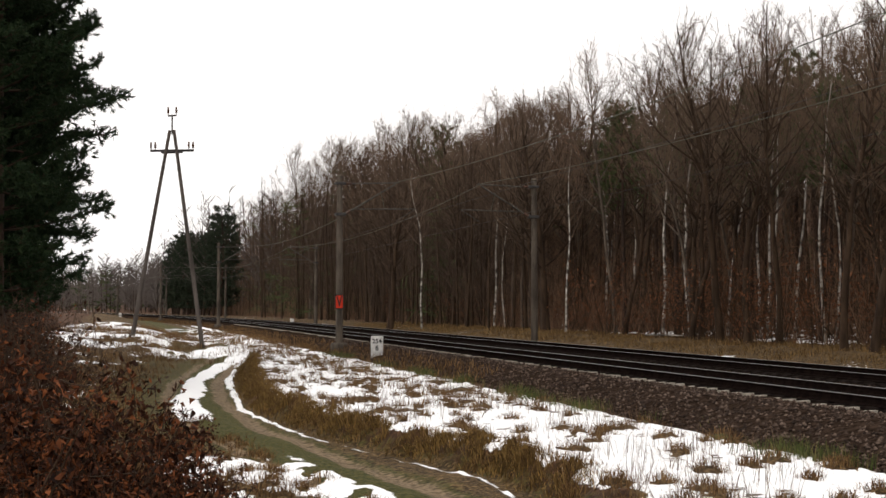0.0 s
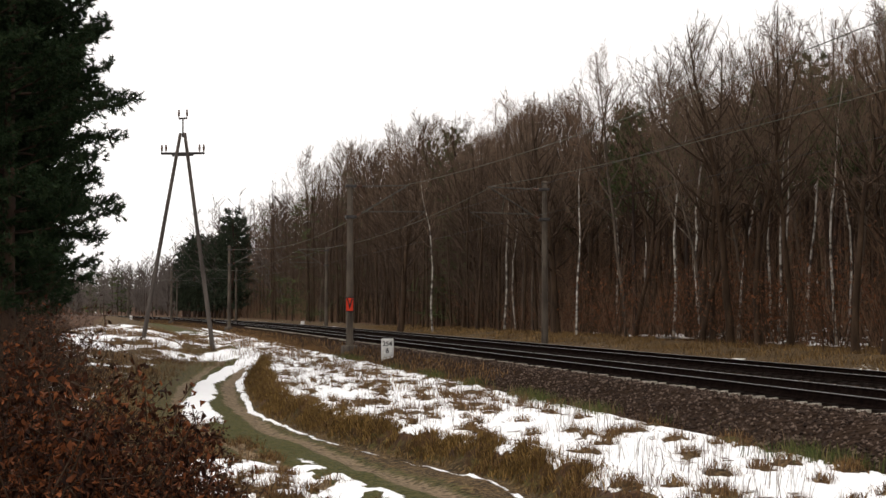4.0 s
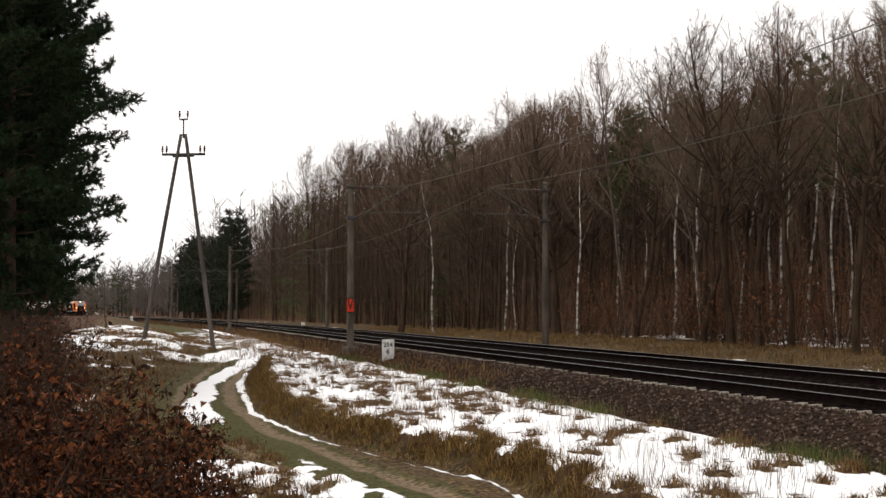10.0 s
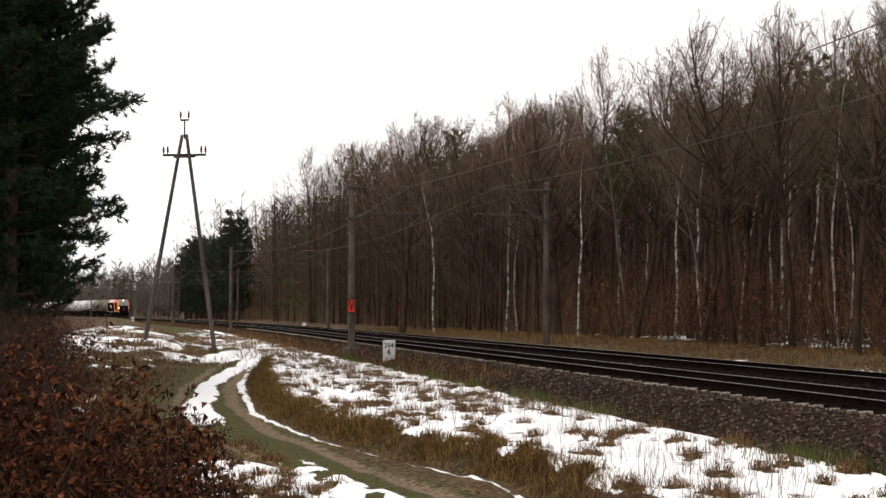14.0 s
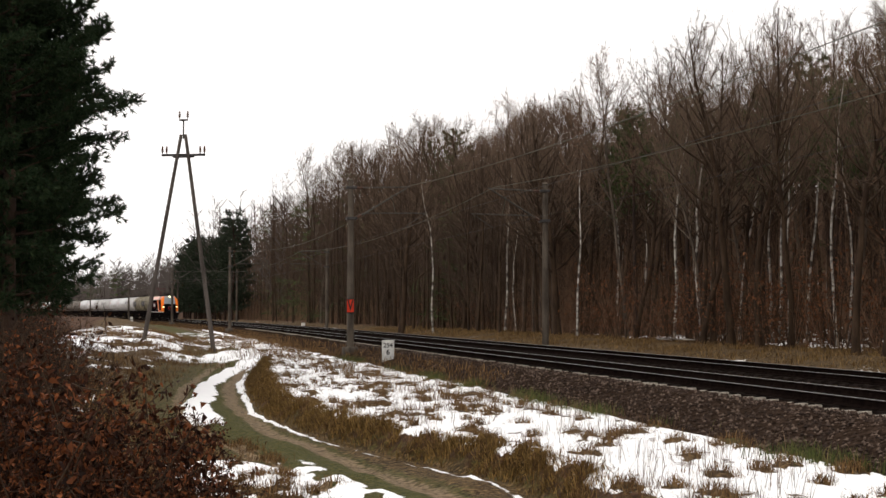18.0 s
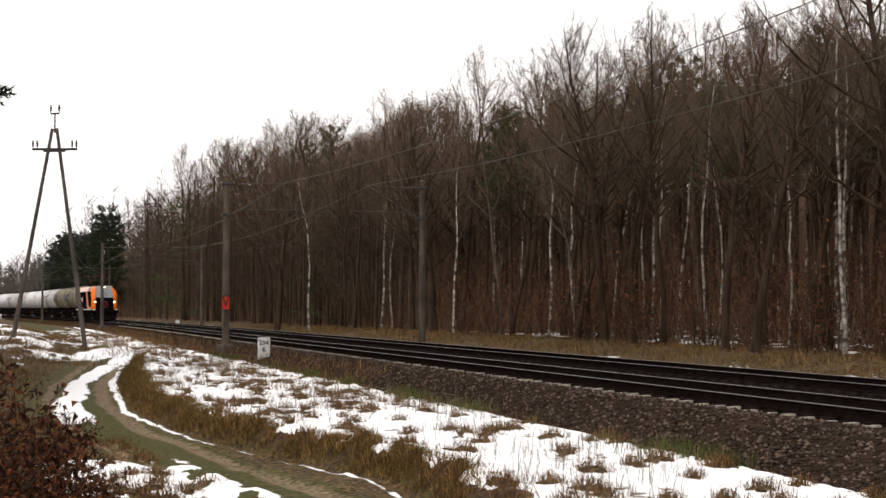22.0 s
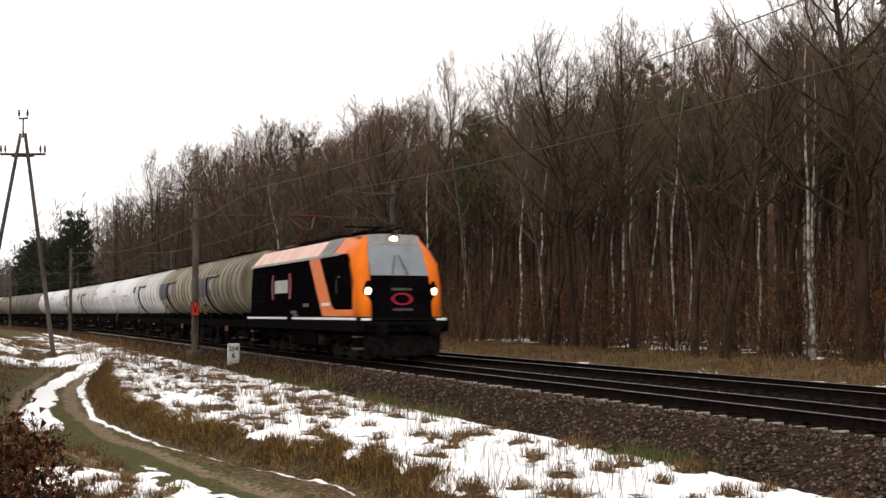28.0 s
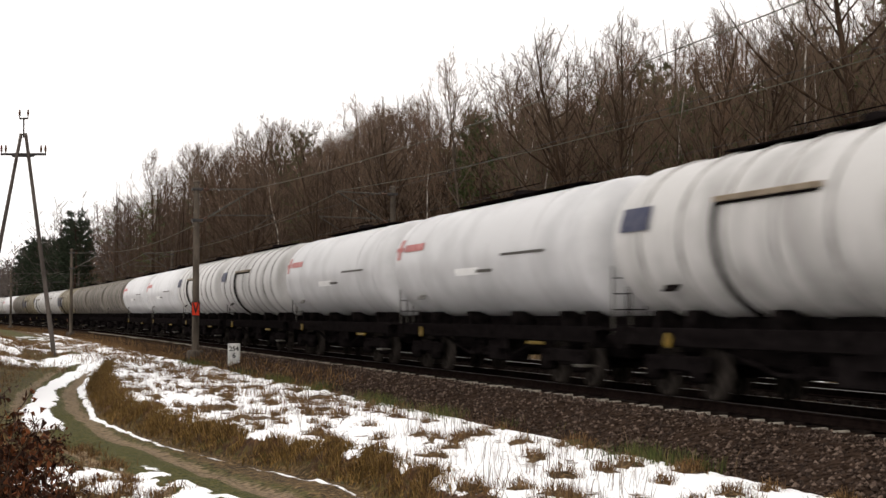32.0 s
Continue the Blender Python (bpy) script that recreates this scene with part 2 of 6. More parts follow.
def cover(x, y):
    """Snow, moss, bare earth and leaf litter, 0 to 1."""
    s, d = along(x, y)
    side = x - np.interp(y, BANK_Y, BANK_X)
    r = x - np.interp(y, ROAD_Y, ROAD_X)
    n = fbm(x * 0.55, y * 0.42, 21, 4)
    n2 = fbm(x * 1.7, y * 1.3, 31, 3)
    field = ramp(side, -0.12, 0.25) * ramp(-d, 3.3, 3.8) * (d < 0)
    thin = 0.52 - 0.20 * ramp(y, 24, 38) - 0.04 * ramp(y, 44, 70) + 0.16 * ramp(y, 84, 110)
    n3 = fbm(x * 3.6, y * 2.4, 35, 2)
    snow = field * np.clip(0.80 + (n - 0.5 + thin - 0.24) * 2.2 + (n2 - 0.5) * 1.4 + (n3 - 0.5) * 1.2, 0, 1)
    fleck = ramp(fbm(x * 4.2, y * 2.2, 61, 3), 0.53, 0.64) * ramp(fbm(x * 0.8, y * 0.6, 67, 2), 0.30, 0.55)
    snow = np.clip(snow - 0.70 * fleck, 0, 1)
    # left wheel track and the foot of the bank hold snow
    rut = np.exp(-((r + 0.40 * (1 - ramp(y, 36, 46)) - 0.35 * ramp(y, 52, 66) + 0.25 * (n - 0.5)) / 0.37) ** 4) * ramp(y, 31, 34) * (1 - ramp(y, 78, 86))
    foot = np.exp(-((side + 0.66) / (0.065 + 0.05 * ramp(y, 36, 46))) ** 2) * (0.45 + 0.45 * ramp(y, 32, 36) * (1 - ramp(y, 56, 60)))
    snow = np.maximum(snow, np.clip(rut * (0.86 + (n2 - 0.5) * 1.3 + (n3 - 0.5) * 1.0), 0, 1))
    snow = np.maximum(snow, np.clip(foot * (0.08 + 1.7 * n2 + 1.6 * (n - 0.5)), 0, 1) * (side < 0.2))
    patch = ramp(-r, -0.15, 0.25) * (1 - ramp(-r, 2.2, 3.2)) * ramp(y, 15, 17) * (1 - ramp(y, 22.5, 25.5))
    snow = np.maximum(snow, patch * np.clip(0.66 + (n - 0.48) * 2.0 + (n2 - 0.5) * 3.0 + (n3 - 0.5) * 3.2, 0, 1))
    across = ramp(y, 62, 74) * (1 - ramp(y, 90, 170)) * (d < -5)
    snow = np.maximum(snow, across * np.clip(0.50 + (fbm(x * 0.7, y * 0.22, 51) - 0.5) * 5.0, 0, 1) * ramp(x + 0.30 * y, -9, -3))
    left = ramp(-r, 2.5, 4) * (y > 26) * (y < 75) * np.clip(0.10 + (n - 0.5) * 2.6, 0, 1)
    snow = np.maximum(snow, left)
    verge = np.exp(-((d - 9.3 - 0.05 * np.maximum(0, 10 - s)) / 0.8) ** 2) * (1 - ramp(s, 26, 70))
    snow = np.maximum(snow, np.clip(verge + (n - 0.62) * 2.2, 0, 1) * (d > 5))
    snow = np.maximum(snow, ramp(d, 17, 19) * (1 - ramp(d, 38, 50)) * np.clip(0.5 + (n - 0.60) * 4 + (n2 - 0.5) * 0.8, 0, 1) * (s < 60))
    moss = np.exp(-(r / 1.25) ** 4) * 0.9 + 0.45 * ramp(-r, 1.0, 1.6) * (1 - ramp(-r, 3, 6)) * ramp(y, 22, 28)
    moss = np.maximum(moss, 0.45 * np.exp(-((side + 0.25) / 0.35) ** 2) * (y < 34))
    moss = np.maximum(moss, 0.8 * np.exp(-((-d - 3.6) / 0.5) ** 2) * n) * (d < 0)
    earth = (np.exp(-((r - 0.75) / 0.33) ** 2) + 0.9 * np.exp(-((r + 0.78) / 0.30) ** 2)) * (1 - ramp(y, 66, 76))
    earth = earth * (0.75 + 0.5 * (n2 - 0.3))
    m = tussock(x, y)[1]
    snow = np.clip(snow * 1.05 - 1.35 * np.sqrt(m) * (side > -0.4) - 0.9 * np.sqrt(m) * (side <= -0.4), 0, 1)
    litter = 0.95 * np.exp(-((side + 0.12) / 0.26) ** 2) * (d < 0) * (1 - ramp(y, 55, 70)) + ramp(d, 14, 18) + ramp(-r, 7, 12) * (d < 0)
    return snow, np.clip(moss, 0, 1), np.clip(earth, 0, 1), np.clip(litter, 0, 1)


def mesh_np(name, verts, faces, material=None, smooth=False):
    me = bpy.data.meshes.new(name)
    me.from_pydata(verts.tolist() if hasattr(verts, "tolist") else verts, [], faces.tolist() if hasattr(faces, "tolist") else faces)
    if material:
        me.materials.append(material)
    if smooth:
        me.polygons.foreach_set("use_smooth", [True] * len(me.polygons))
    return me


def grid_faces(nu, nv):
    i = np.arange(nu - 1)[:, None] * nv + np.arange(nv - 1)[None, :]
    i = i.ravel()
    return np.stack([i, i + nv, i + nv + 1, i + 1], 1)


def ground_material():
    m = bpy.data.materials.new("winter_field")
    m.use_nodes = True
    nt = m.node_tree
    b = nt.nodes["Principled BSDF"]
    link = nt.links.new
    at = nt.nodes.new("ShaderNodeAttribute")
    at.attribute_name = "cover"
    sep = nt.nodes.new("ShaderNodeSeparateColor")
    link(at.outputs["Color"], sep.inputs["Color"])
    co = nt.nodes.new("ShaderNodeTexCoord")

    def tex(scale, detail=4):
        n = nt.nodes.new("ShaderNodeTexNoise")
        n.inputs["Scale"].default_value, n.inputs["Detail"].default_value = scale, detail
        link(co.outputs["Object"], n.inputs["Vector"])
        return n.outputs["Fac"]

    def mixc(fac, a, b2):
        x = nt.nodes.new("ShaderNodeMix")
        x.data_type = "RGBA"
        link(fac, x.inputs["Factor"])
        for sock, v in (("A", a), ("B", b2)):
            if isinstance(v, tuple):
                x.inputs[sock].default_value = (*v, 1)
            else:
                link(v, x.inputs[sock])
        return x.outputs["Result"]

    def edge(value, noise_out, amount, lo, hi):
        a = nt.nodes.new("ShaderNodeMath")
        a.operation = "MULTIPLY_ADD"
        link(noise_out, a.inputs[0])
        a.inputs[1].default_value = amount
        link(value, a.inputs[2])
        r = nt.nodes.new("ShaderNodeMapRange")
        r.inputs["From Min"].default_value, r.inputs["From Max"].default_value = lo + amount / 2, hi + amount / 2
        link(a.outputs[0], r.inputs["Value"])
        return r.outputs["Result"]

    coarse, mid, fine, clump = tex(1.3), tex(7), tex(38), tex(13, 6)
    grass = mixc(edge(coarse, mid, 0.6, 0.3, 0.7), (0.034, 0.021, 0.009), (0.098, 0.060, 0.025))
    grass = mixc(edge(clump, fine, 0.5, 0.50, 0.66), grass, (0.23, 0.15, 0.07))
    grass = mixc(edge(clump, mid, 0.3, 0.44, 0.30), grass, (0.020, 0.012, 0.006))
    litter = mixc(edge(mid, fine, 0.8, 0.35, 0.7), (0.040, 0.020, 0.011), (0.125, 0.062, 0.031))
    c = mixc(edge(at.outputs["Alpha"], mid, 0.7, 0.35, 0.65), grass, litter)
    mosscol = mixc(edge(clump, fine, 0.4, 0.36, 0.64), (0.034, 0.036, 0.009), (0.105, 0.096, 0.028))
    c = mixc(edge(sep.outputs["Green"], mid, 0.9, 0.35, 0.6), c, mosscol)
    earth = mixc(edge(clump, mid, 0.4, 0.34, 0.64), (0.085, 0.058, 0.033), (0.29, 0.21, 0.13))
    c = mixc(edge(sep.outputs["Blue"], mid, 0.8, 0.4, 0.65), c, earth)
    both = nt.nodes.new("ShaderNodeMath")
    both.operation = "MULTIPLY_ADD"
    both.inputs[1].default_value = 0.6
    link(fine, both.inputs[0])
    link(tex(4.5, 6), both.inputs[2])
    sn = edge(sep.outputs["Red"], both.outputs[0], 0.75, 0.50, 0.59)
    snowcol = mixc(mid, (0.91, 0.915, 0.925), (0.965, 0.965, 0.965))
    c = mixc(sn, c, snowcol)
    link(c, b.inputs["Base Color"])
    b.inputs["Roughness"].default_value = 0.9
    b.inputs["Specular IOR Level"].default_value = 0.15
    bp = nt.nodes.new("ShaderNodeBump")
    bp.inputs["Strength"].default_value, bp.inputs["Distance"].default_value = 0.9, 0.06
    hsum = nt.nodes.new("ShaderNodeMath")
    hsum.operation = "ADD"
    link(fine, hsum.inputs[0])
    link(sn, hsum.inputs[1])
    soft = nt.nodes.new("ShaderNodeMapRange")
    soft.inputs["To Min"].default_value, soft.inputs["To Max"].default_value = 0.9, 0.22
    link(sn, soft.inputs["Value"])
    link(soft.outputs["Result"], bp.inputs["Strength"])
    link(hsum.outputs[0], bp.inputs["Height"])
    link(bp.outputs["Normal"], b.inputs["Normal"])
    return m


def build_ground():
    az = np.concatenate([np.arange(-180, -26, 5.0), np.arange(-26, 20, 0.085), np.arange(22, 180.1, 5.0)])
    az[-1] = 180.0
    rad = np.concatenate([[0.05, 0.6, 1.5], np.geomspace(3, 12, 16)[:-1], np.geomspace(12, 50, 285)[:-1],
                          np.geomspace(50, 320, 130)[:-1], np.geomspace(320, 4500, 34)])
    a, r = np.meshgrid(np.radians(az), rad, indexing="ij")
    x, y = r * np.sin(a) + 0.21, r * np.cos(a) - 0.17
    snow, moss, earth, litter = cover(x, y)
    z = ground_z(x, y) + 0.045 * ramp(snow, 0.35, 0.75)
    v = np.stack([x, y, z], -1).reshape(-1, 3)
    me = mesh_np("ground", v, grid_faces(*x.shape)[:, ::-1], ground_material(), True)
    layer = me.color_attributes.new("cover", "FLOAT_COLOR", "POINT")
    layer.data.foreach_set("color", np.stack([snow, moss, earth, litter], -1).astype(np.float32).ravel())
    tagged(new("ground", me), "rough winter field with patchy snow, dry grass and leaf litter", "ground", kind="structure")


build_ground()

# ---- mesh helpers ----
def part(name, data, material=None, parent=None, label=""):
    """Links a bmesh or a mesh as one object under its thing or part."""
    if isinstance(data, bmesh.types.BMesh):
        me = bpy.data.meshes.new(name)
        data.to_mesh(me)
        data.free()
    else:
        me = data
    if material and not me.materials:
        me.materials.append(material)
    ob = new(name, me)
    ob.parent = parent
    return tagged(ob, label)


def box(bm, x0, x1, y0, y1, z0, z1, bevel=0.0):
    """A block with bevelled edges, added to bm."""
    m = Matrix.Translation(((x0 + x1) / 2, (y0 + y1) / 2, (z0 + z1) / 2)) @ Matrix.Diagonal((x1 - x0, y1 - y0, z1 - z0, 1))
    geo = bmesh.ops.create_cube(bm, size=1, matrix=m)
    if bevel:
        edges = list({e for v in geo["verts"] for e in v.link_edges})
        bmesh.ops.bevel(bm, geom=edges, offset=bevel, segments=1, affect="EDGES")
    return bm


def blk(x0, x1, y0, y1, z0, z1, bevel=0.01):
    return box(bmesh.new(), x0, x1, y0, y1, z0, z1, bevel)


def rod(bm, a, b, r0, r1=None, sides=8):
    a, b = Vector(a), Vector(b)
    r1 = r0 if r1 is None else r1
    m = Matrix.Translation((a + b) / 2) @ (b - a).to_track_quat("Z", "Y").to_matrix().to_4x4()
    bmesh.ops.create_cone(bm, cap_ends=True, segments=sides, radius1=r0, radius2=r1, depth=(b - a).length, matrix=m)
    return bm


def bar(a, b, r0, r1=None, sides=8):
    return rod(bmesh.new(), a, b, r0, r1, sides)


def lathe(profile, sides=24, axis="Z"):
    """A turned shape: profile of (radius, height)."""
    bm = bmesh.new()
    rings = []
    for r, z in profile:
        ring = []
        for k in range(sides):
            a = 2 * math.pi * k / sides
            p = (r * math.cos(a), r * math.sin(a), z)
            if axis == "X":
                p = (z, p[0], p[1])
            elif axis == "Y":
                p = (p[1], z, p[0])
            ring.append(bm.verts.new(p))
        rings.append(ring)
    for a, b in zip(rings, rings[1:]):
        for k in range(sides):
            bm.faces.new((a[k], a[(k + 1) % sides], b[(k + 1) % sides], b[k]))
    bm.faces.new(rings[0][::-1])
    bm.faces.new(rings[-1])
    bmesh.ops.recalc_face_normals(bm, faces=bm.faces)
    for f in bm.faces:
        f.smooth = len(f.verts) == 4
    return bm


def tube_arrays(pts, radii, sides):
    """Vertices and faces of a tapering tube along pts."""
    pts = np.asarray(pts, float)
    n = len(pts)
    t = np.gradient(pts, axis=0)
    t /= np.linalg.norm(t, axis=1)[:, None] + 1e-9
    up = np.where(np.abs(t[:, 2:3]) > 0.9, [[1.0, 0, 0]], [[0, 0, 1.0]])
    u = np.cross(t, up)
    u /= np.linalg.norm(u, axis=1)[:, None] + 1e-9
    w = np.cross(t, u)
    a = 2 * np.pi * np.arange(sides) / sides
    ring = (u[:, None] * np.cos(a)[None, :, None] + w[:, None] * np.sin(a)[None, :, None]) * np.asarray(radii)[:, None, None]
    v = (pts[:, None] + ring).reshape(-1, 3)
    i, k = np.meshgrid(np.arange(n - 1), np.arange(sides), indexing="ij")
    i, k = i.ravel(), k.ravel()
    k2 = (k + 1) % sides
    f = np.stack([i * sides + k, i * sides + k2, (i + 1) * sides + k2, (i + 1) * sides + k], 1)
    return v, f


class Heap:
    """Gathers vertices and faces of many small pieces for one mesh."""

    def __init__(self):
        self.v, self.f, self.n, self.a, self.b, self.r = [], [], 0, [], [], []

    def twigs(self, a, b, r):
        """Three-sided tapering twigs from the points a to the points b."""
        self.a.append(np.reshape(a, (-1, 3)))
        self.b.append(np.reshape(b, (-1, 3)))
        self.r.append(np.broadcast_to(np.reshape(r, (-1, 1)), (len(self.a[-1]), 1)))

    def add(self, v, f):
        self.v.append(np.asarray(v, float))
        self.f.extend((np.asarray(f) + self.n).tolist())
        self.n += len(v)

    def tube(self, pts, radii, sides=4):
        self.add(*tube_arrays(pts, radii, sides))

    def mesh(self, name, material, smooth=False):
        if self.a:
            a, b, r = np.concatenate(self.a), np.concatenate(self.b), np.concatenate(self.r)
            d = b - a
            d /= np.linalg.norm(d, axis=1)[:, None] + 1e-9
            u = np.cross(d, (0.3, 0.5, 0.8))
            u /= np.linalg.norm(u, axis=1)[:, None] + 1e-9
            w = np.cross(d, u)
            v = np.stack([a + u * r, a + (-0.5 * u + 0.87 * w) * r, a + (-0.5 * u - 0.87 * w) * r, b], 1).reshape(-1, 3)
            k = np.arange(len(a))[:, None] * 4
            self.add(v, np.concatenate([k + (0, 1, 3), k + (1, 2, 3), k + (2, 0, 3)]))
            self.a = []
        return mesh_np(name, np.concatenate(self.v) if self.v else np.zeros((0, 3)), self.f, material, smooth)


# ---- the railway ----
def strip(name, s_list, profile, material, smooth=True):
    """A section of (off, z) swept along the track."""
    v = []
    for s in s_list:
        for off, z in profile:
            x, y, _ = track(s, off)
            v.append((x, y, z))
    nv = len(profile)
    return mesh_np(name, np.array(v), grid_faces(len(s_list), nv), material, smooth)


S_ALL = list(np.arange(-70, 70, 5.0)) + list(np.arange(70, 1100, 10.0))


def build_railway():
    offs = np.concatenate([np.linspace(-3.9, -1.9, 16), np.linspace(-1.7, 6.0, 40), np.linspace(6.2, 8.2, 8)])
    prof_z = np.interp(offs, (-3.9, -3.5, -1.95, -1.25, -0.9, 5.2, 6.1, 7.8, 8.2), (-0.80, -0.70, -0.225, -0.205, -0.24, -0.24, -0.235, -0.62, -0.72))
    ss = np.concatenate([np.arange(-70, -22, 2.0), np.arange(-22, 60, 0.14), np.arange(60, 1100, 4.0)])
    s, o = np.meshgrid(ss, offs, indexing="ij")
    z = np.broadcast_to(prof_z, s.shape) + 0.05 * (fbm(s * 6, o * 6, 61, 2) - 0.5) + 0.08 * (fbm(s * 0.8, o * 0.8, 62, 2) - 0.5)
    xy = np.array([[track(a, b)[:2] for b in offs] for a in ss])
    v = np.concatenate([xy, z[..., None]], -1).reshape(-1, 3)
    me = mesh_np("ballast_bed", v, grid_faces(len(ss), len(offs))[:, ::-1], M_ballast, False)
    bed = tagged(new("ballast_bed", me), "brown-grey crushed stone bed under the double track", "ballast", kind="structure")
    # loose stones where the camera is near
    rng = np.random.default_rng(5)
    n = 15000
    st_s = -24 + 66 * rng.random(n) ** 1.5
    st_o = np.where(rng.random(n) < 0.78, rng.uniform(-3.7, -1.25, n), rng.uniform(-0.6, 5.6, n))
    octa = np.array([(1, 0, 0), (0, 1, 0), (-1, 0, 0), (0, -1, 0), (0, 0, 1), (0, 0, -1)], float)
    of = np.array([(0, 1, 4), (1, 2, 4), (2, 3, 4), (3, 0, 4), (1, 0, 5), (2, 1, 5), (3, 2, 5), (0, 3, 5)])
    heap = Heap()
    base = np.interp(st_o, offs, prof_z)
    for k in range(n):
        x, y, _ = track(st_s[k], st_o[k])
        q = octa * rng.uniform(0.6, 1.2, (6, 1)) * rng.uniform(0.022, 0.05)
        ang = rng.uniform(0, 6.28)
        c, s_ = math.cos(ang), math.sin(ang)
        q = q @ np.array([(c, s_, 0), (-s_, c, 0), (0, 0, 0.8)])
        heap.add(q + (x, y, base[k] + 0.015), of)
    ob = new("ballast_stones", heap.mesh("ballast_stones", M_stone))
    ob.parent = bed
    tagged(ob, "loose broken granite stones", kind="stuff")
    # rails: flat-bottomed section with a bright running surface
    for off in (0, TRACK_GAP):
        for side in (-0.7525, 0.7525):
            c = off + side
            web = [(c - 0.065, -0.172), (c - 0.065, -0.160), (c - 0.010, -0.130), (c - 0.009, -0.045), (c - 0.036, -0.034),
                   (c - 0.036, -0.006), (c + 0.036, -0.006), (c + 0.036, -0.034), (c + 0.009, -0.045), (c + 0.010, -0.130),
                   (c + 0.065, -0.160), (c + 0.065, -0.172)]
            rail = tagged(new("rail", strip("rail", S_ALL, web, M_rail, False)), "brown rusty steel rail with a polished top", "rail", "rails of the double track", "structure")
            head = [(c - 0.036, -0.006), (c - 0.028, 0.0), (c + 0.028, 0.0), (c + 0.036, -0.006)]
            part("running_surface", strip("running_surface", S_ALL, head, M_railtop, False), None, rail, "polished bright rail head")
    # sleepers: tapered concrete beams, one mesh
    prof = [(-1.36, 0.058, 0.004), (-1.13, 0.06, 0.010), (-0.9, 0.10, 0.006), (-0.4, 0.12, -0.03), (0.4, 0.12, -0.03), (0.9, 0.14, 0.01), (1.3, 0.15, -0.015)]
    v, f = [], []
    for o, w, t in prof:
        v += [(o, -w, -0.36), (o, -w * 0.8, -0.178 + t), (o, w * 0.8, -0.178 + t), (o, w, -0.36)]
    for k in range(6):
        a = 4 * k
        f += [(a + j, a + j + 1, a + j + 5, a + j + 4) for j in range(3)]
    f += [(3, 2, 1, 0), (24, 25, 26, 27)]
    shape = mesh_np("sleeper", np.array(v), f, M_sleeper)
    shape.materials.append(M_sleeper_dark)
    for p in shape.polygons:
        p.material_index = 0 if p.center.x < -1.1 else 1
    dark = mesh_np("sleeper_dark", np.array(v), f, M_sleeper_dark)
    rest = Heap()
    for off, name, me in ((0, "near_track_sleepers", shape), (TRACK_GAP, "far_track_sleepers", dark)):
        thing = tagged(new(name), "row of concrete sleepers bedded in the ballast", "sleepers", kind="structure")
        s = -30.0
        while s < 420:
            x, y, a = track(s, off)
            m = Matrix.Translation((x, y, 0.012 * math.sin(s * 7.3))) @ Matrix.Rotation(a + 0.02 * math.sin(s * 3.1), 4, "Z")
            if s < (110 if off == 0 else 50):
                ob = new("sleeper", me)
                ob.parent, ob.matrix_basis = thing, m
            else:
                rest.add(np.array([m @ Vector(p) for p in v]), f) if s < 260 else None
            s += 0.6
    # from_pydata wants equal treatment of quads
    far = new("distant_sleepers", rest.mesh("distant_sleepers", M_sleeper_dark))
    far.parent = thing
    tagged(far, kind="stuff")


build_railway()

# ---- trees ----
def unit(v):
    return v / (np.linalg.norm(v) + 1e-9)


def wander(rng, start, heading, length, steps, bend, lift):
    pts = [np.array(start, float)]
    d = unit(np.array(heading, float))
    for _ in range(steps):
        d = unit(d + rng.normal(0, bend, 3) + np.array([0, 0, lift]))
        pts.append(pts[-1] + d * length / steps)
    return np.array(pts)


def cone_twig(heap, a, b, r):
    heap.twigs(a, b, r)


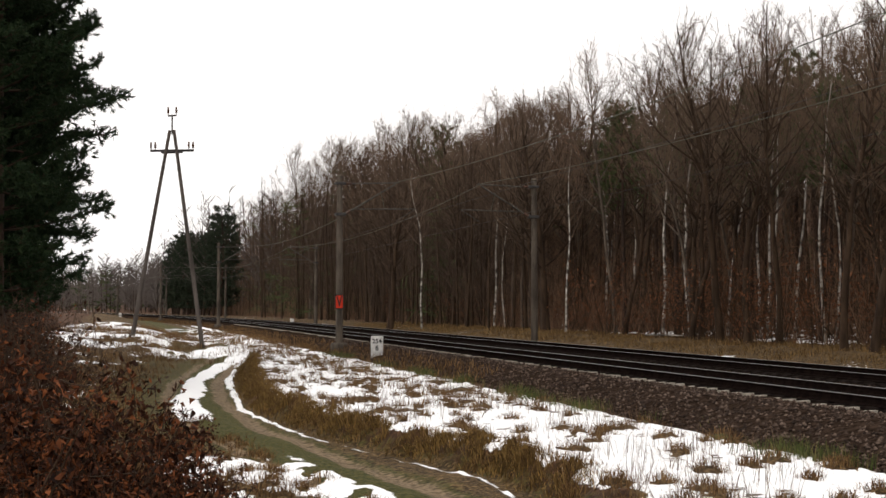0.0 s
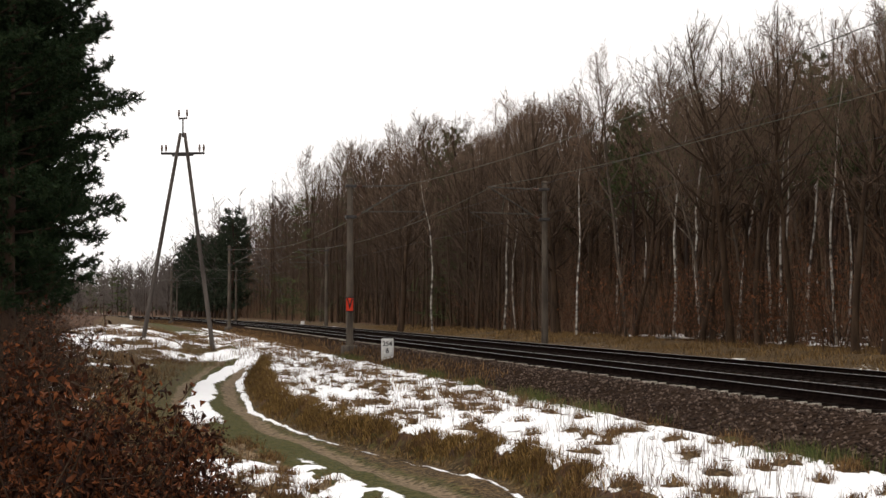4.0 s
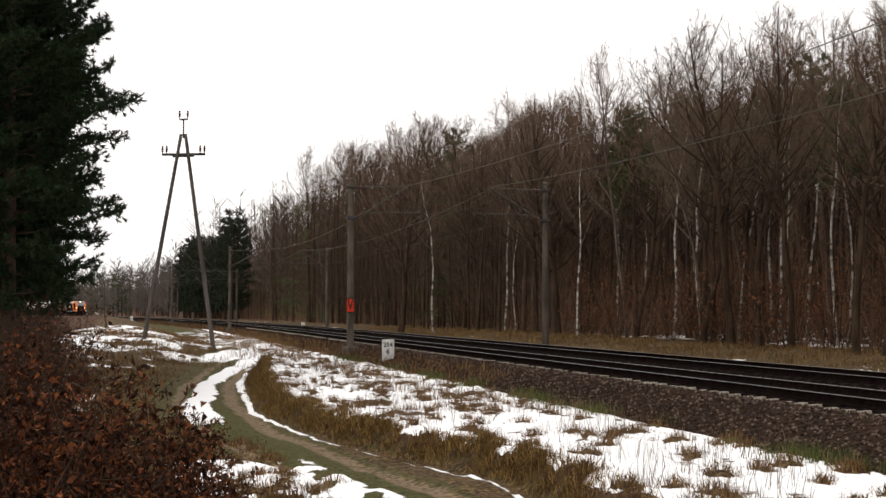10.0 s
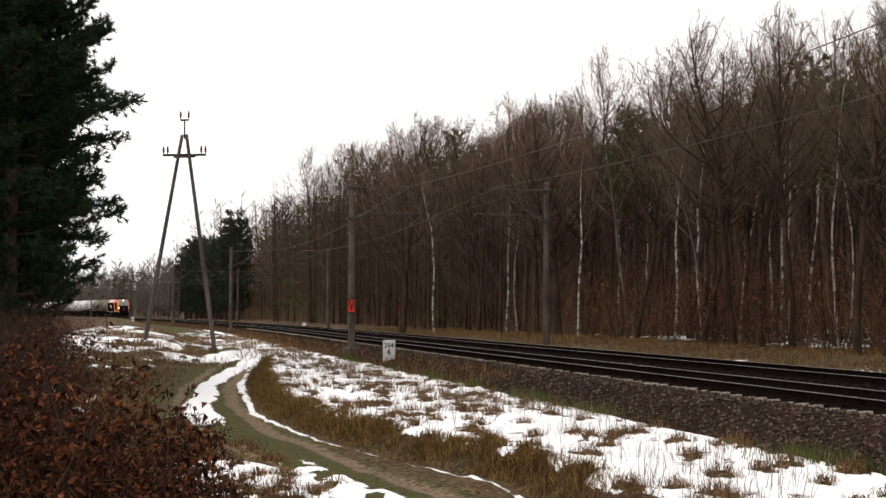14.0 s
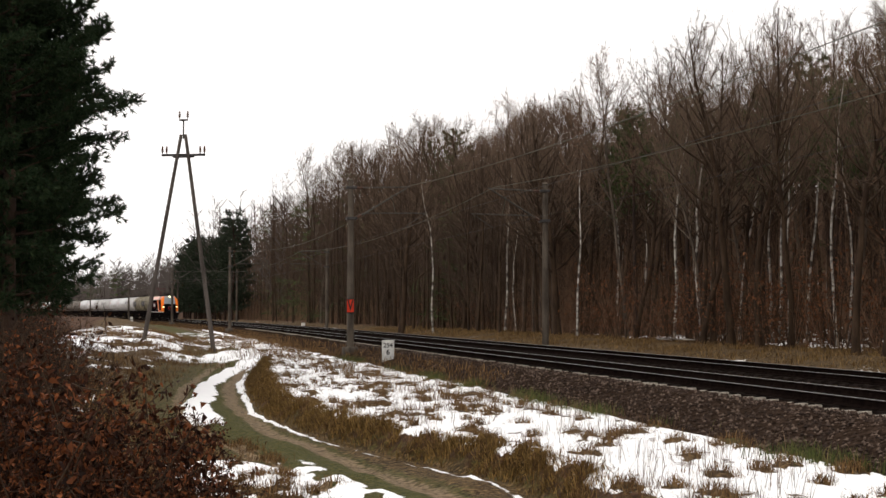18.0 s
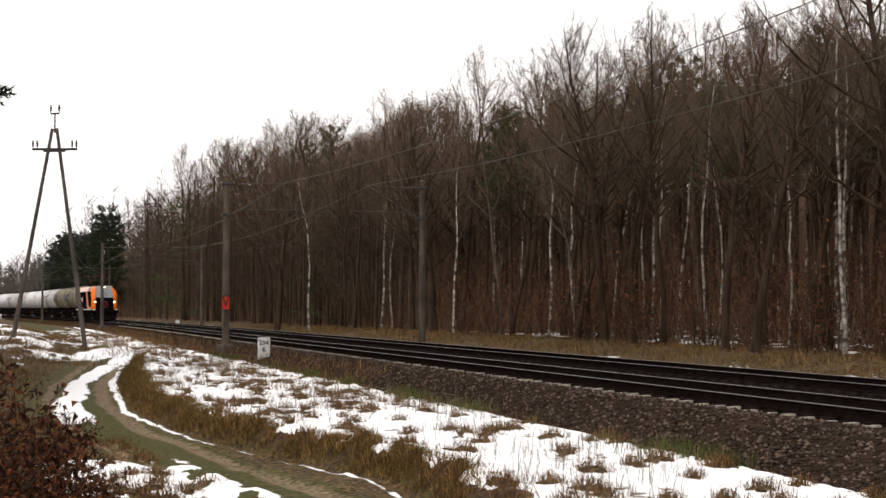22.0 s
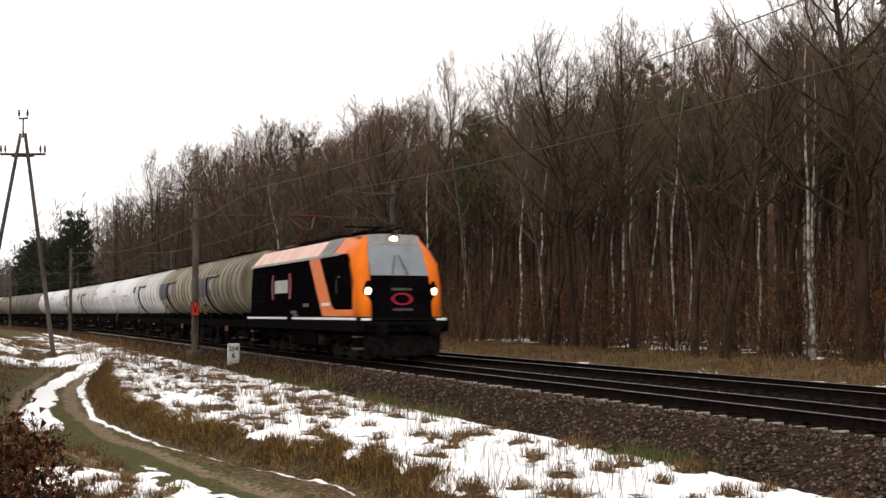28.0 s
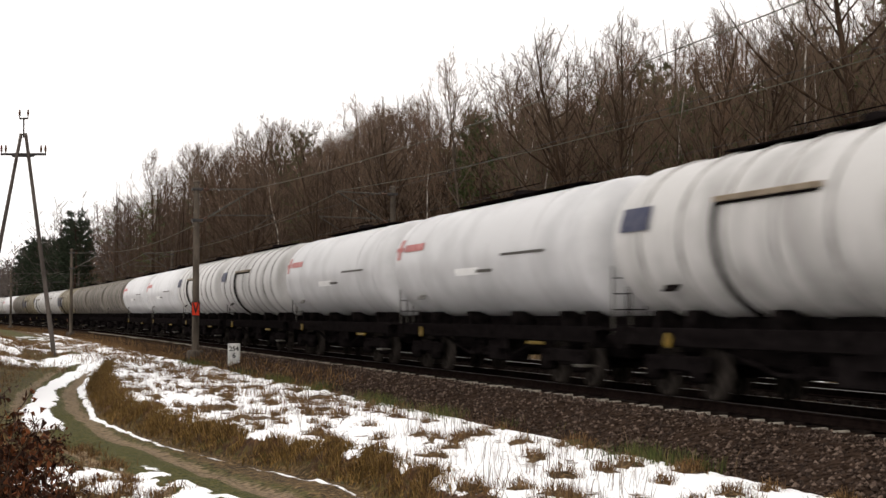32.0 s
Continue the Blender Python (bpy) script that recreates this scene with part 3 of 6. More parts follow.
def bare_tree(rng, height, radius, limbs, fine, spread=0.9, first=0.35, lean=0.06, twig_r=0.009, dark_limbs=False):
    """Trunk with limbs, and a crown of branches and twigs. Returns two meshes' heaps."""
    trunk, crown = Heap(), Heap()
    n = 12
    pts = wander(rng, (0, 0, -0.3), (rng.normal(0, lean), rng.normal(0, lean), 1), height, n, 0.055, 0.03)
    hs = np.linspace(0, 1, n + 1)
    rad = radius * (1 - hs) ** 0.8 * 0.95 + 0.012
    rad[0] *= 1.35
    trunk.tube(pts, rad, 8)

    def at(h):
        k = min(int(h * n), n - 1)
        q = h * n - k
        return pts[k] * (1 - q) + pts[k + 1] * q, rad[k] * (1 - q) + rad[k + 1] * q

    # limbs curve outward and up to the shell of a dome-shaped crown
    mid, _ = at(0.5 + 0.5 * first)
    wide, tall = height * 0.25 * spread, height * (1 - first) * 0.52
    for i in range(limbs):
        u = (i + rng.random()) / limbs
        p, r = at(first * 0.92 + (0.93 - first * 0.92) * u ** 0.85)
        az = i * 2.4 + rng.normal(0, 0.4)
        el = radians(-12 + 98 * u ** 0.75) + rng.normal(0, 0.12)
        reach = rng.uniform(0.62, 1.04)
        out = np.array([math.cos(az), math.sin(az), 0.0])
        tip = mid + out * wide * math.cos(el) * reach + np.array([0, 0, tall * math.sin(el) * rng.uniform(0.85, 1.03)])
        tip[2] = max(tip[2], p[2] + 0.35 * np.linalg.norm(tip[:2] - p[:2]))
        length = float(np.linalg.norm(tip - p))
        bow = p + (tip - p) * 0.45 + out * length * rng.uniform(0.06, 0.22) - np.array([0, 0, 0.05 * length])
        q = np.linspace(0, 1, 8)[:, None]
        L = (1 - q) ** 2 * p + 2 * q * (1 - q) * bow + q * q * tip
        L[1:] += np.cumsum(rng.normal(0, 0.018 * length, (7, 3)), axis=0) * 0.8
        lr = np.linspace(min(r * 0.55, 0.014 + 0.009 * length), 0.007, 8)
        (crown if dark_limbs else trunk).tube(L, lr, 5)
        for j in range(fine[0]):
            q = 0.18 + 0.82 * (j + rng.random()) / fine[0]
            k = min(int(q * 7), 6)
            a = L[k] + (L[k + 1] - L[k]) * (q * 7 - k)
            axis = unit(L[k + 1] - L[k])
            side = unit(np.cross(axis, rng.normal(0, 1, 3)))
            d = unit(axis * 0.8 + side * rng.uniform(0.45, 1.0) + (0, 0, 0.22))
            bl = min(length, 4.5) * rng.uniform(0.22, 0.42) * (1.15 - 0.6 * q) + 0.35
            B = wander(rng, a, d, bl, 4, 0.17, 0.06)
            crown.tube(B, (0.012, 0.010, 0.008, 0.006, 0.004), 3)
            q2 = rng.random(fine[1]) * 3.95
            k2 = q2.astype(int)
            seg = B[k2 + 1] - B[k2]
            st = B[k2] + seg * (q2 - k2)[:, None]
            d2 = seg / np.linalg.norm(seg, axis=1)[:, None] + rng.normal(0, 0.62, (fine[1], 3)) + (0, 0, 0.15)
            d2 /= np.linalg.norm(d2, axis=1)[:, None]
            tl = rng.uniform(0.35, 0.9, (fine[1], 1)) * (0.38 + bl * 0.28)
            crown.twigs(st, st + d2 * tl, twig_r)
            for _ in range(fine[2]):
                s3 = st + d2 * tl * rng.uniform(0.2, 0.9, (fine[1], 1))
                d3 = d2 + rng.normal(0, 0.7, (fine[1], 3))
                crown.twigs(s3, s3 + d3 * tl * rng.uniform(0.3, 0.6, (fine[1], 1)), twig_r * 0.75)
    return trunk, crown


def make_tree(name, label, heaps, mats):
    top = tagged(new(name), label, "tree")
    part("trunk", heaps[0].mesh("trunk", mats[0], True), None, top)
    part("crown", heaps[1].mesh("crown", mats[1]), None, top)
    return top


def birch_bark():
    m = bpy.data.materials.new("birch_bark")
    m.use_nodes = True
    nt = m.node_tree
    b = nt.nodes["Principled BSDF"]
    co = nt.nodes.new("ShaderNodeTexCoord")
    mp = nt.nodes.new("ShaderNodeMapping")
    mp.inputs["Scale"].default_value = (1.6, 1.6, 2.6)
    n = nt.nodes.new("ShaderNodeTexNoise")
    n.inputs["Scale"].default_value, n.inputs["Detail"].default_value = 1.0, 6
    nt.links.new(co.outputs["Object"], mp.inputs["Vector"])
    nt.links.new(mp.outputs["Vector"], n.inputs["Vector"])
    r = nt.nodes.new("ShaderNodeValToRGB")
    r.color_ramp.elements[0].position, r.color_ramp.elements[0].color = 0.40, (0.045, 0.034, 0.026, 1)
    r.color_ramp.elements[1].position, r.color_ramp.elements[1].color = 0.58, (0.42, 0.385, 0.335, 1)
    nt.links.new(n.outputs["Fac"], r.inputs["Fac"])
    nt.links.new(r.outputs["Color"], b.inputs["Base Color"])
    b.inputs["Roughness"].default_value = 0.75
    return m


M_birch = birch_bark()
trng = np.random.default_rng(17)
NEAR_KINDS, MID_KINDS, BIRCH_KINDS = [], [], []
ALDER = "tall bare broadleaf tree with dark bark and fine brown twigs"
for _k in range(5):
    NEAR_KINDS.append(("bare_tree", ALDER, bare_tree(trng, trng.uniform(14.5, 17), trng.uniform(0.15, 0.21), 24, (9, 8, 1), 1.0, 0.40, 0.06, 0.0062), (M_bark, M_twig)))
for _k in range(2):
    NEAR_KINDS.append(("bare_tree", "stout forked oak-like tree with heavy dark limbs", bare_tree(trng, 16.5, 0.29, 28, (8, 8, 1), 1.25, 0.27, 0.0, 0.0062), (M_bark, M_twig)))
for _k in range(4):
    MID_KINDS.append(("bare_tree", "slender bare woodland tree with reddish brown twigs", bare_tree(trng, trng.uniform(14, 16.5), trng.uniform(0.09, 0.14), 19, (8, 8, 1), 0.85, 0.42, 0.06, 0.0065), (M_greybark if _k > 1 else M_bark, M_twig_red if _k % 2 else M_twig)))
for _k in range(3):
    BIRCH_KINDS.append(("birch_tree", "slim birch with peeling white bark and bare twigs", bare_tree(trng, trng.uniform(13, 15.5), trng.uniform(0.07, 0.09), 16, (6, 5, 1), 0.55, 0.52, 0.06, 0.0065, True), (M_birch, M_twig)))


def pine(rng, height, radius, first, tuft_n, needles, tuft_r, whorls, reach, needle_w=0.012):
    trunk, crown = Heap(), Heap()
    pts = wander(rng, (0, 0, -0.3), (0, 0, 1), height, 12, 0.02, 0.03)
    hs = np.linspace(0, 1, 13)
    rad = radius * (1 - hs) ** 0.7 + 0.015
    trunk.tube(pts, rad, 9)
    for i in range(whorls):
        h = first + (0.985 - first) * i / whorls
        p = pts[int(h * 12)] + (pts[min(int(h * 12) + 1, 12)] - pts[int(h * 12)]) * (h * 12 - int(h * 12))
        for j in range(5):
            az = i * 0.9 + j * 1.2566 + rng.normal(0, 0.2)
            length = reach * min(1.0, (h / 0.45) ** 0.6) * (1.45 * (1 - h)) ** 0.55 * rng.uniform(0.55, 1.12) + 0.3
            B = wander(rng, p, (math.cos(az), math.sin(az), 0.02 + 0.25 * h), length, 6, 0.12, 0.055)
            trunk.tube(B, np.linspace(0.05, 0.008, 7) * (0.4 + 0.16 * length), 4)
            for k in range(max(3, int(tuft_n * length))):
                q = 1.2 + 4.75 * rng.random() ** 0.7
                k2 = min(int(q), 5)
                c = B[k2] + (B[k2 + 1] - B[k2]) * (q - k2)
                d = unit(unit(B[k2 + 1] - B[k2]) * 0.9 + rng.normal(0, 0.55, 3) + (0, 0, 0.2))
                c2 = c + d * rng.uniform(0.05, 0.45)
                cone_twig(trunk, c, c2, 0.008)
                dirs = d * 0.75 + rng.normal(0, 0.62, (needles, 3))
                dirs /= np.linalg.norm(dirs, axis=1)[:, None]
                ln = tuft_r * rng.uniform(0.7, 1.2, (needles, 1))
                sidev = np.cross(dirs, rng.normal(0, 1, (needles, 3)))
                sidev /= np.linalg.norm(sidev, axis=1)[:, None] + 1e-9
                o = c2 - d * rng.uniform(0, 0.16, (needles, 1))
                v = np.stack([o - sidev * needle_w, o + sidev * needle_w, o + dirs * ln], 1).reshape(-1, 3)
                crown.add(v, np.arange(needles * 3).reshape(-1, 3))
    return trunk, crown


def plant(kinds, spots, group):
    """One built thing of each kind, then copies. Spots: x, y, turn, size, kind."""
    first = {}
    for x, y, turn, size, k in spots:
        z = float(ground_z(np.array([x]), np.array([y]), False)[0])
        m = Matrix.Translation((x, y, z)) @ Matrix.Rotation(turn, 4, "Z")
        if k not in first:
            ob = make_tree(*kinds[k])
            first[k] = ob
        else:
            ob = copy_thing(first[k], m)
        ob.matrix_basis = m
        ob.scale = (size, size, size)
        tagged(ob, group=group)


# the wood beyond the line: dense edge, thinner behind
def wood_spots():
    rng = np.random.default_rng(23)
    near, mid, birch = [], [], []
    taken = []

    def free(x, y, gap):
        return all((x - a) ** 2 + (y - b) ** 2 > gap * gap for a, b in taken)

    def put(lst, s, d, kinds, size, gap):
        x, y, _ = track(s, d)
        if free(x, y, gap):
            taken.append((x, y))
            size *= 0.91 + 0.19 * float(ramp(np.array(s), 8, 60)) + 0.54 * float(ramp(np.array(s), 60, 210))
            lst.append((x, y, rng.uniform(0, 6.28), size, int(rng.integers(kinds))))

    # single trunks that stand out at the edge
    for x, y, k in ((14.4, 50.1, 5), (10.4, 54.3, 1), (10.2, 59.3, 3), (14.9, 61.7, 3), (7.8, 71.5, 4), (5.3, 75.1, 0), (5.9, 75.6, 2), (18.6, 52.0, 6), (21.5, 56.0, 5), (-2.6, 101.0, 5), (-17.0, 128.0, 6)):
        taken.append((x, y))
        near.append((x, y, rng.uniform(0, 6.28), rng.uniform(0.86, 1.0), k))
    for x, y, k in ((-7.3, 119.8, 0), (-6.3, 117.8, 1), (-1.2, 95, 2), (4.6, 87.9, 0), (5.8, 81.8, 1), (8.2, 85.6, 2), (9.7, 79.4, 0), (10.1, 78.4, 1), (11.1, 79.2, 2), (15.2, 74.5, 0), (16.4, 78.3, 1), (18.1, 80, 2), (16.9, 70, 0), (17.3, 67.8, 1), (18.3, 70.7, 2), (19.5, 73.4, 0), (19.8, 67.1, 1), (19.3, 63.1, 2), (-13.7, 124.2, 0), (14.0, 55.6, 0), (16.0, 52.9, 2)):
        taken.append((x, y))
        birch.append((x, y, rng.uniform(0, 6.28), rng.uniform(0.8, 1.05), k))
    s = -14.0
    while s < 130:
        put(near, s, rng.uniform(15.5, 20.5), 5, rng.uniform(0.85, 1.1), 1.4)
        if rng.random() < 0.4:
            put(near, s + rng.uniform(-1, 1), rng.uniform(20, 30), 5, rng.uniform(0.85, 1.15), 1.4)
        s += rng.uniform(3.2, 5.2)
    for _ in range(190):
        put(mid, -12 + 190 * rng.random() ** 1.2, rng.uniform(16, 42), 4, rng.uniform(0.85, 1.2), 1.5)
    for _ in range(9):
        put(birch, rng.uniform(-8, 40), rng.uniform(18, 22), 3, rng.uniform(0.8, 1.05), 0.9)
    for _ in range(16):
        put(birch, rng.uniform(-12, 16), rng.uniform(17, 30), 3, rng.uniform(0.85, 1.05), 1.2)
    for _ in range(34):
        put(birch, -10 + 110 * rng.random() ** 1.3, rng.uniform(18, 48), 3, rng.uniform(0.8, 1.05), 1.3)
    return near, mid, birch


near_spots, mid_spots, birch_spots = wood_spots()
plant(NEAR_KINDS, near_spots, "trees of the wood")
plant(MID_KINDS, mid_spots, "trees of the wood")
plant(BIRCH_KINDS, birch_spots, "birches of the wood")

# pines on the rise behind
prng = np.random.default_rng(31)
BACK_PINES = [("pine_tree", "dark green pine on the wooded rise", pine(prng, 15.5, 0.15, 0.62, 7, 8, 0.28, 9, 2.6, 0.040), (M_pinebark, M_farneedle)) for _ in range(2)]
BACK_PINES.append(("pine_tree", "dense dark pine where the line bends out of sight", pine(prng, 15.5, 0.2, 0.12, 6, 8, 0.5, 15, 3.1, 0.07), (M_pinebark, M_hazeneedle)))
back = []
for _ in range(80):
    _s, _d = -12 + 150 * prng.random() ** 1.2, prng.uniform(34, 66)
    _x, _y, _ = track(_s, _d)
    back.append((_x, _y, prng.uniform(0, 6.28), prng.uniform(0.95, 1.25), int(prng.integers(2))))
for _s, _d, _z in ((300, 16, 1.0), (293, 18, 0.95), (268, 15, 1.1), (312, 20, 1.0), (318, 16.5, 1.12), (306, 18.5, 1.2), (300, 20.5, 1.25), (292, 16, 1.22), (282, 15, 1.0), (275, 14.5, 1.0), (284, 14.2, 1.2), (290, 14.5, 1.15), (297, 14.3, 1.2), (304, 14.5, 1.1), (310, 15, 1.0), (250, 14.0, 1.3), (243, 14.2, 1.4)):
    _x, _y, _ = track(_s, _d)
    back.append((_x, _y, prng.uniform(0, 6.28), _z, 2))
    _x, _y, _ = track(_s + 4.5, _d + 1.8)
    back.append((_x, _y, _s, _z * 0.94, 2))
for _k, (_x, _y, _z) in enumerate(((15.2, 96.8, 1.22), (18.4, 102.4, 1.24), (14.9, 105, 1.23), (19.6, 98.1, 1.17), (20.3, 93.8, 1.15), (23.8, 84.7, 1.13), (25.9, 88.3, 1.14), (13.2, 111.2, 1.22), (22.3, 92.3, 1.17), (2.8, 122, 1.25), (1.8, 128, 1.25), (-17.8, 164, 1.38), (-13.6, 149.4, 1.37), (22.7, 87.1, 1.12))):
    back.append((_x, _y, prng.uniform(0, 6.28), _z, _k % 2))
brng = np.random.default_rng(37)
for _ in range(70):
    _x, _y, _ = track(-10 + 120 * brng.random() ** 1.3, brng.uniform(24, 48))
    back.append((_x, _y, brng.uniform(0, 6.28), brng.uniform(0.95, 1.22), int(brng.integers(2))))
for _x, _y, _z in ((11.6, 74, 0.88), (13, 77, 0.9), (17.5, 68, 0.88), (19, 70, 0.92), (20.4, 66, 0.86), (9.4, 84.5, 0.95), (16.2, 65, 0.84), (5.6, 90, 1.0), (21.5, 71, 0.9), (14.6, 71.5, 0.86), (2.6, 97, 1.0)):
    back.append((_x, _y, brng.uniform(0, 6.28), _z, int(brng.integers(2))))
plant(BACK_PINES, back, "pines of the wood")


# the depth of the wood and the distant woods: many trees in one object each
def woods(name, label, seed, count, place, n, m, thick, low, high, green_share, twig_paint):
    rng = np.random.default_rng(seed)
    bark, twig, green = Heap(), Heap(), Heap()
    for _ in range(count):
        s, d = place(rng)
        x, y, _ = track(s, d)
        if -12 < d < 12:
            continue
        z = float(ground_z(np.array([x]), np.array([y]), False)[0])
        h = rng.uniform(low, high) * (1 + 0.16 * float(ramp(np.array(s), 12, 55)) + 0.58 * float(ramp(np.array(s), 60, 210)) - 0.60 * float(ramp(np.array(s), 270, 350)))
        p = np.array([(x, y, z - 0.2), (x + rng.normal(0, 0.3), y, z + h * 0.5), (x + rng.normal(0, 0.5), y, z + h)])
        bark.tube(p, (0.13, 0.09, 0.02), 4)
        evergreen = rng.random() < green_share
        heap = green if evergreen else twig
        q = rng.uniform(0.03, 0.98, n)
        az = rng.uniform(0, 6.28, n)
        ln = h * (0.26 * (1 - q) + 0.07) * rng.uniform(0.6, 1.2, n)
        a = np.stack([x + 0 * q, y + 0 * q, z + h * q], 1)
        e = a + np.stack([np.cos(az), np.sin(az), 0 * q + (0.1 if evergreen else 1.0)], 1) * ln[:, None]
        heap.twigs(a, e, thick * 1.6)
        a, e, ln = np.repeat(a, m, 0), np.repeat(e, m, 0), np.repeat(ln, m)[:, None]
        m0 = a + (e - a) * rng.uniform(0.2, 0.95, (n * m, 1))
        dd = (e - a) / ln + rng.normal(0, 0.6, (n * m, 3))
        dd /= np.linalg.norm(dd, axis=1)[:, None]
        heap.twigs(m0, m0 + dd * ln * rng.uniform(0.25, 0.5, (n * m, 1)), thick * 4 if evergreen else thick)
    top = tagged(new(name), label, "woods", kind="stuff")
    part("trunks", bark.mesh("trunks", M_bark), None, top)
    part("branches", twig.mesh("branches", twig_paint), None, top)
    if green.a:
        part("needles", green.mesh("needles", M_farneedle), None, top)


def depth_place(rng):
    return -14 + 330 * rng.random() ** 1.2, 21 + 44 * rng.random()


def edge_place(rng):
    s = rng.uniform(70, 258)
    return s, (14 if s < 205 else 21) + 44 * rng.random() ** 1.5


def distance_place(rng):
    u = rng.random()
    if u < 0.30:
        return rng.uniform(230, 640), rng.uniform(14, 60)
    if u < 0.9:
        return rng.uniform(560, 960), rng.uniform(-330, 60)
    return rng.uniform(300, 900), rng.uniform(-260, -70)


woods("wood_interior", "dense bare wood behind the first trees", 41, 760, depth_place, 40, 6, 0.0115, 11, 14.5, 0.0, M_twig_red)
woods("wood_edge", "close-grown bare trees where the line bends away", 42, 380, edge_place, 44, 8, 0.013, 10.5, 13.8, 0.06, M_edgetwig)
woods("far_woods", "distant bare winter woods with a few dark pines", 43, 900, distance_place, 40, 4, 0.062, 12, 16, 0.10, M_hazetwig)


def thicket():
    """Thin stems and brush that close the wood near the ground."""
    rng = np.random.default_rng(47)
    heap = Heap()
    n = 13000
    s, d = -14 + 340 * rng.random(n) ** 1.3, rng.uniform(16.5, 44, n)
    xy = np.array([track(a, b)[:2] for a, b in zip(s, d)])
    z = ground_z(xy[:, 0], xy[:, 1], False)
    a = np.column_stack([xy, z - 0.1])
    h = 0.6 + 5.5 * rng.random((n, 1)) ** 1.6
    b = a + np.column_stack([rng.normal(0, 0.34, (n, 2)), np.ones(n)]) * h
    heap.twigs(a, b, 0.016)
    k = 7
    a2, b2, h2 = np.repeat(a, k, 0), np.repeat(b, k, 0), np.repeat(h, k, 0)
    p = a2 + (b2 - a2) * rng.uniform(0.15, 0.95, (n * k, 1))
    dv = rng.normal(0, 0.5, (n * k, 3)) + (0, 0, 0.6)
    heap.twigs(p, p + dv * h2 * rng.uniform(0.1, 0.35, (n * k, 1)), 0.008)
    tagged(new("thicket", heap.mesh("thicket", M_twig_red)), "thin leafless brush filling the wood", "brush", kind="stuff")


thicket()

# the pines beside the farm road
EDGE_PINE = ("pine_tree", "tall dark green pine with drooping bushy branches", pine(prng, 17.0, 0.22, 0.15, 27, 16, 0.17, 25, 3.7, 0.019), (M_pinebark, M_needle))
plant([EDGE_PINE], [(-16.3, 39.9, 0.3, 1.0, 0), (-19.4, 46.0, 2.1, 1.05, 0), (-18.2, 38.2, 4.0, 1.1, 0), (-24.2, 57.0, 1.2, 0.8, 0), (-18.4, 42.0, 5.3, 1.15, 0), (-19.8, 43.2, 2.9, 1.1, 0), (-20.2, 49.5, 0.8, 1.2, 0), (-19.0, 44.6, 1.6, 1.2, 0)], "pines by the farm road")


# undergrowth with withered leaves
def leafy(rng, n_stems, height, reach, n_leaves, size, stem_r):
    stems, leaves = Heap(), Heap()
    for i in range(n_stems):
        az = rng.uniform(0, 6.28)
        S = wander(rng, (rng.normal(0, 0.15), rng.normal(0, 0.15), -0.1), (math.cos(az) * reach, math.sin(az) * reach, 1), height * rng.uniform(0.65, 1.03), 6, 0.12, 0.02)
        stems.tube(S, np.linspace(stem_r, stem_r * 0.25, 7), 4)
        for j in range(5):
            q = 1 + 4.9 * rng.random()
            k = int(q)
            a = S[k] + (S[k + 1] - S[k]) * (q - k)
            B = wander(rng, a, unit(rng.normal(0, 1, 3) + (0, 0, 0.4)), height * rng.uniform(0.15, 0.4), 3, 0.2, 0.0)
            stems.tube(B, np.linspace(stem_r * 0.4, 0.003, 4), 3)
            for _ in range(n_leaves):
                q2 = 2.95 * rng.random()
                k2 = int(q2)
                c = B[k2] + (B[k2 + 1] - B[k2]) * (q2 - k2) + rng.normal(0, 0.03, 3)
                d = unit(rng.normal(0, 0.8, 3) + (0, 0, -0.75))
                w = unit(np.cross(d, rng.normal(0, 1, 3)))
                up = np.cross(d, w)
                l, b = size * rng.uniform(0.6, 1.2), size * rng.uniform(0.10, 0.20)
                j = rng.normal(0, 0.13 * l, (3, 3))
                v = [c, c + d * l * 0.45 + w * b + up * b * 0.6 + j[0], c + d * l + up * l * rng.uniform(-0.4, 0.5), c + d * l * 0.5 - w * b + up * b * 0.6 + j[1], c + d * l * 0.5 + j[2]]
                leaves.add(v, [(0, 1, 4), (1, 2, 4), (2, 3, 4), (3, 0, 4)])
    return stems, leaves


def make_shrub(name, label, heaps, mats):
    top = tagged(new(name), label, "shrub")
    tagged(part("branchwork", heaps[0].mesh("branchwork", mats[0], True), None, top), kind="stuff")
    part("foliage", heaps[1].mesh("foliage", mats[1]), None, top, "withered brown leaves")
    return top


def shrubs(kinds, spots, group):
    first = {}
    for x, y, turn, size, k in spots:
        z = float(ground_z(np.array([x]), np.array([y]), False)[0])
        m = Matrix.Translation((x, y, z)) @ Matrix.Rotation(turn, 4, "Z")
        ob = copy_thing(first[k], m) if k in first else make_shrub(*kinds[k])
        first.setdefault(k, ob)
        ob.matrix_basis = m
        ob.scale = (size, size, size)
        tagged(ob, group=group)


urng = np.random.default_rng(53)
SAPLINGS = [("beech_sapling", "young beech sapling still holding withered brown leaves", leafy(urng, 5, 3.2, 0.35, 8, 0.11, 0.018), (M_bark, M_deadleaf)) for _ in range(3)]
sap = []
for _ in range(150):
    _s, _d = -12 + 130 * urng.random() ** 1.2, urng.uniform(15, 34)
    _x, _y, _ = track(_s, _d)
    sap.append((_x, _y, urng.uniform(0, 6.28), urng.uniform(0.5, 1.7), int(urng.integers(3))))
for _ in range(150):
    _x, _y, _ = track(urng.uniform(-14, 60), urng.uniform(14.6, 24))
    sap.append((_x, _y, urng.uniform(0, 6.28), 0.35 + 1.5 * urng.random() ** 1.5, int(urng.integers(3))))
shrubs(SAPLINGS, sap, "saplings at the edge of the wood")

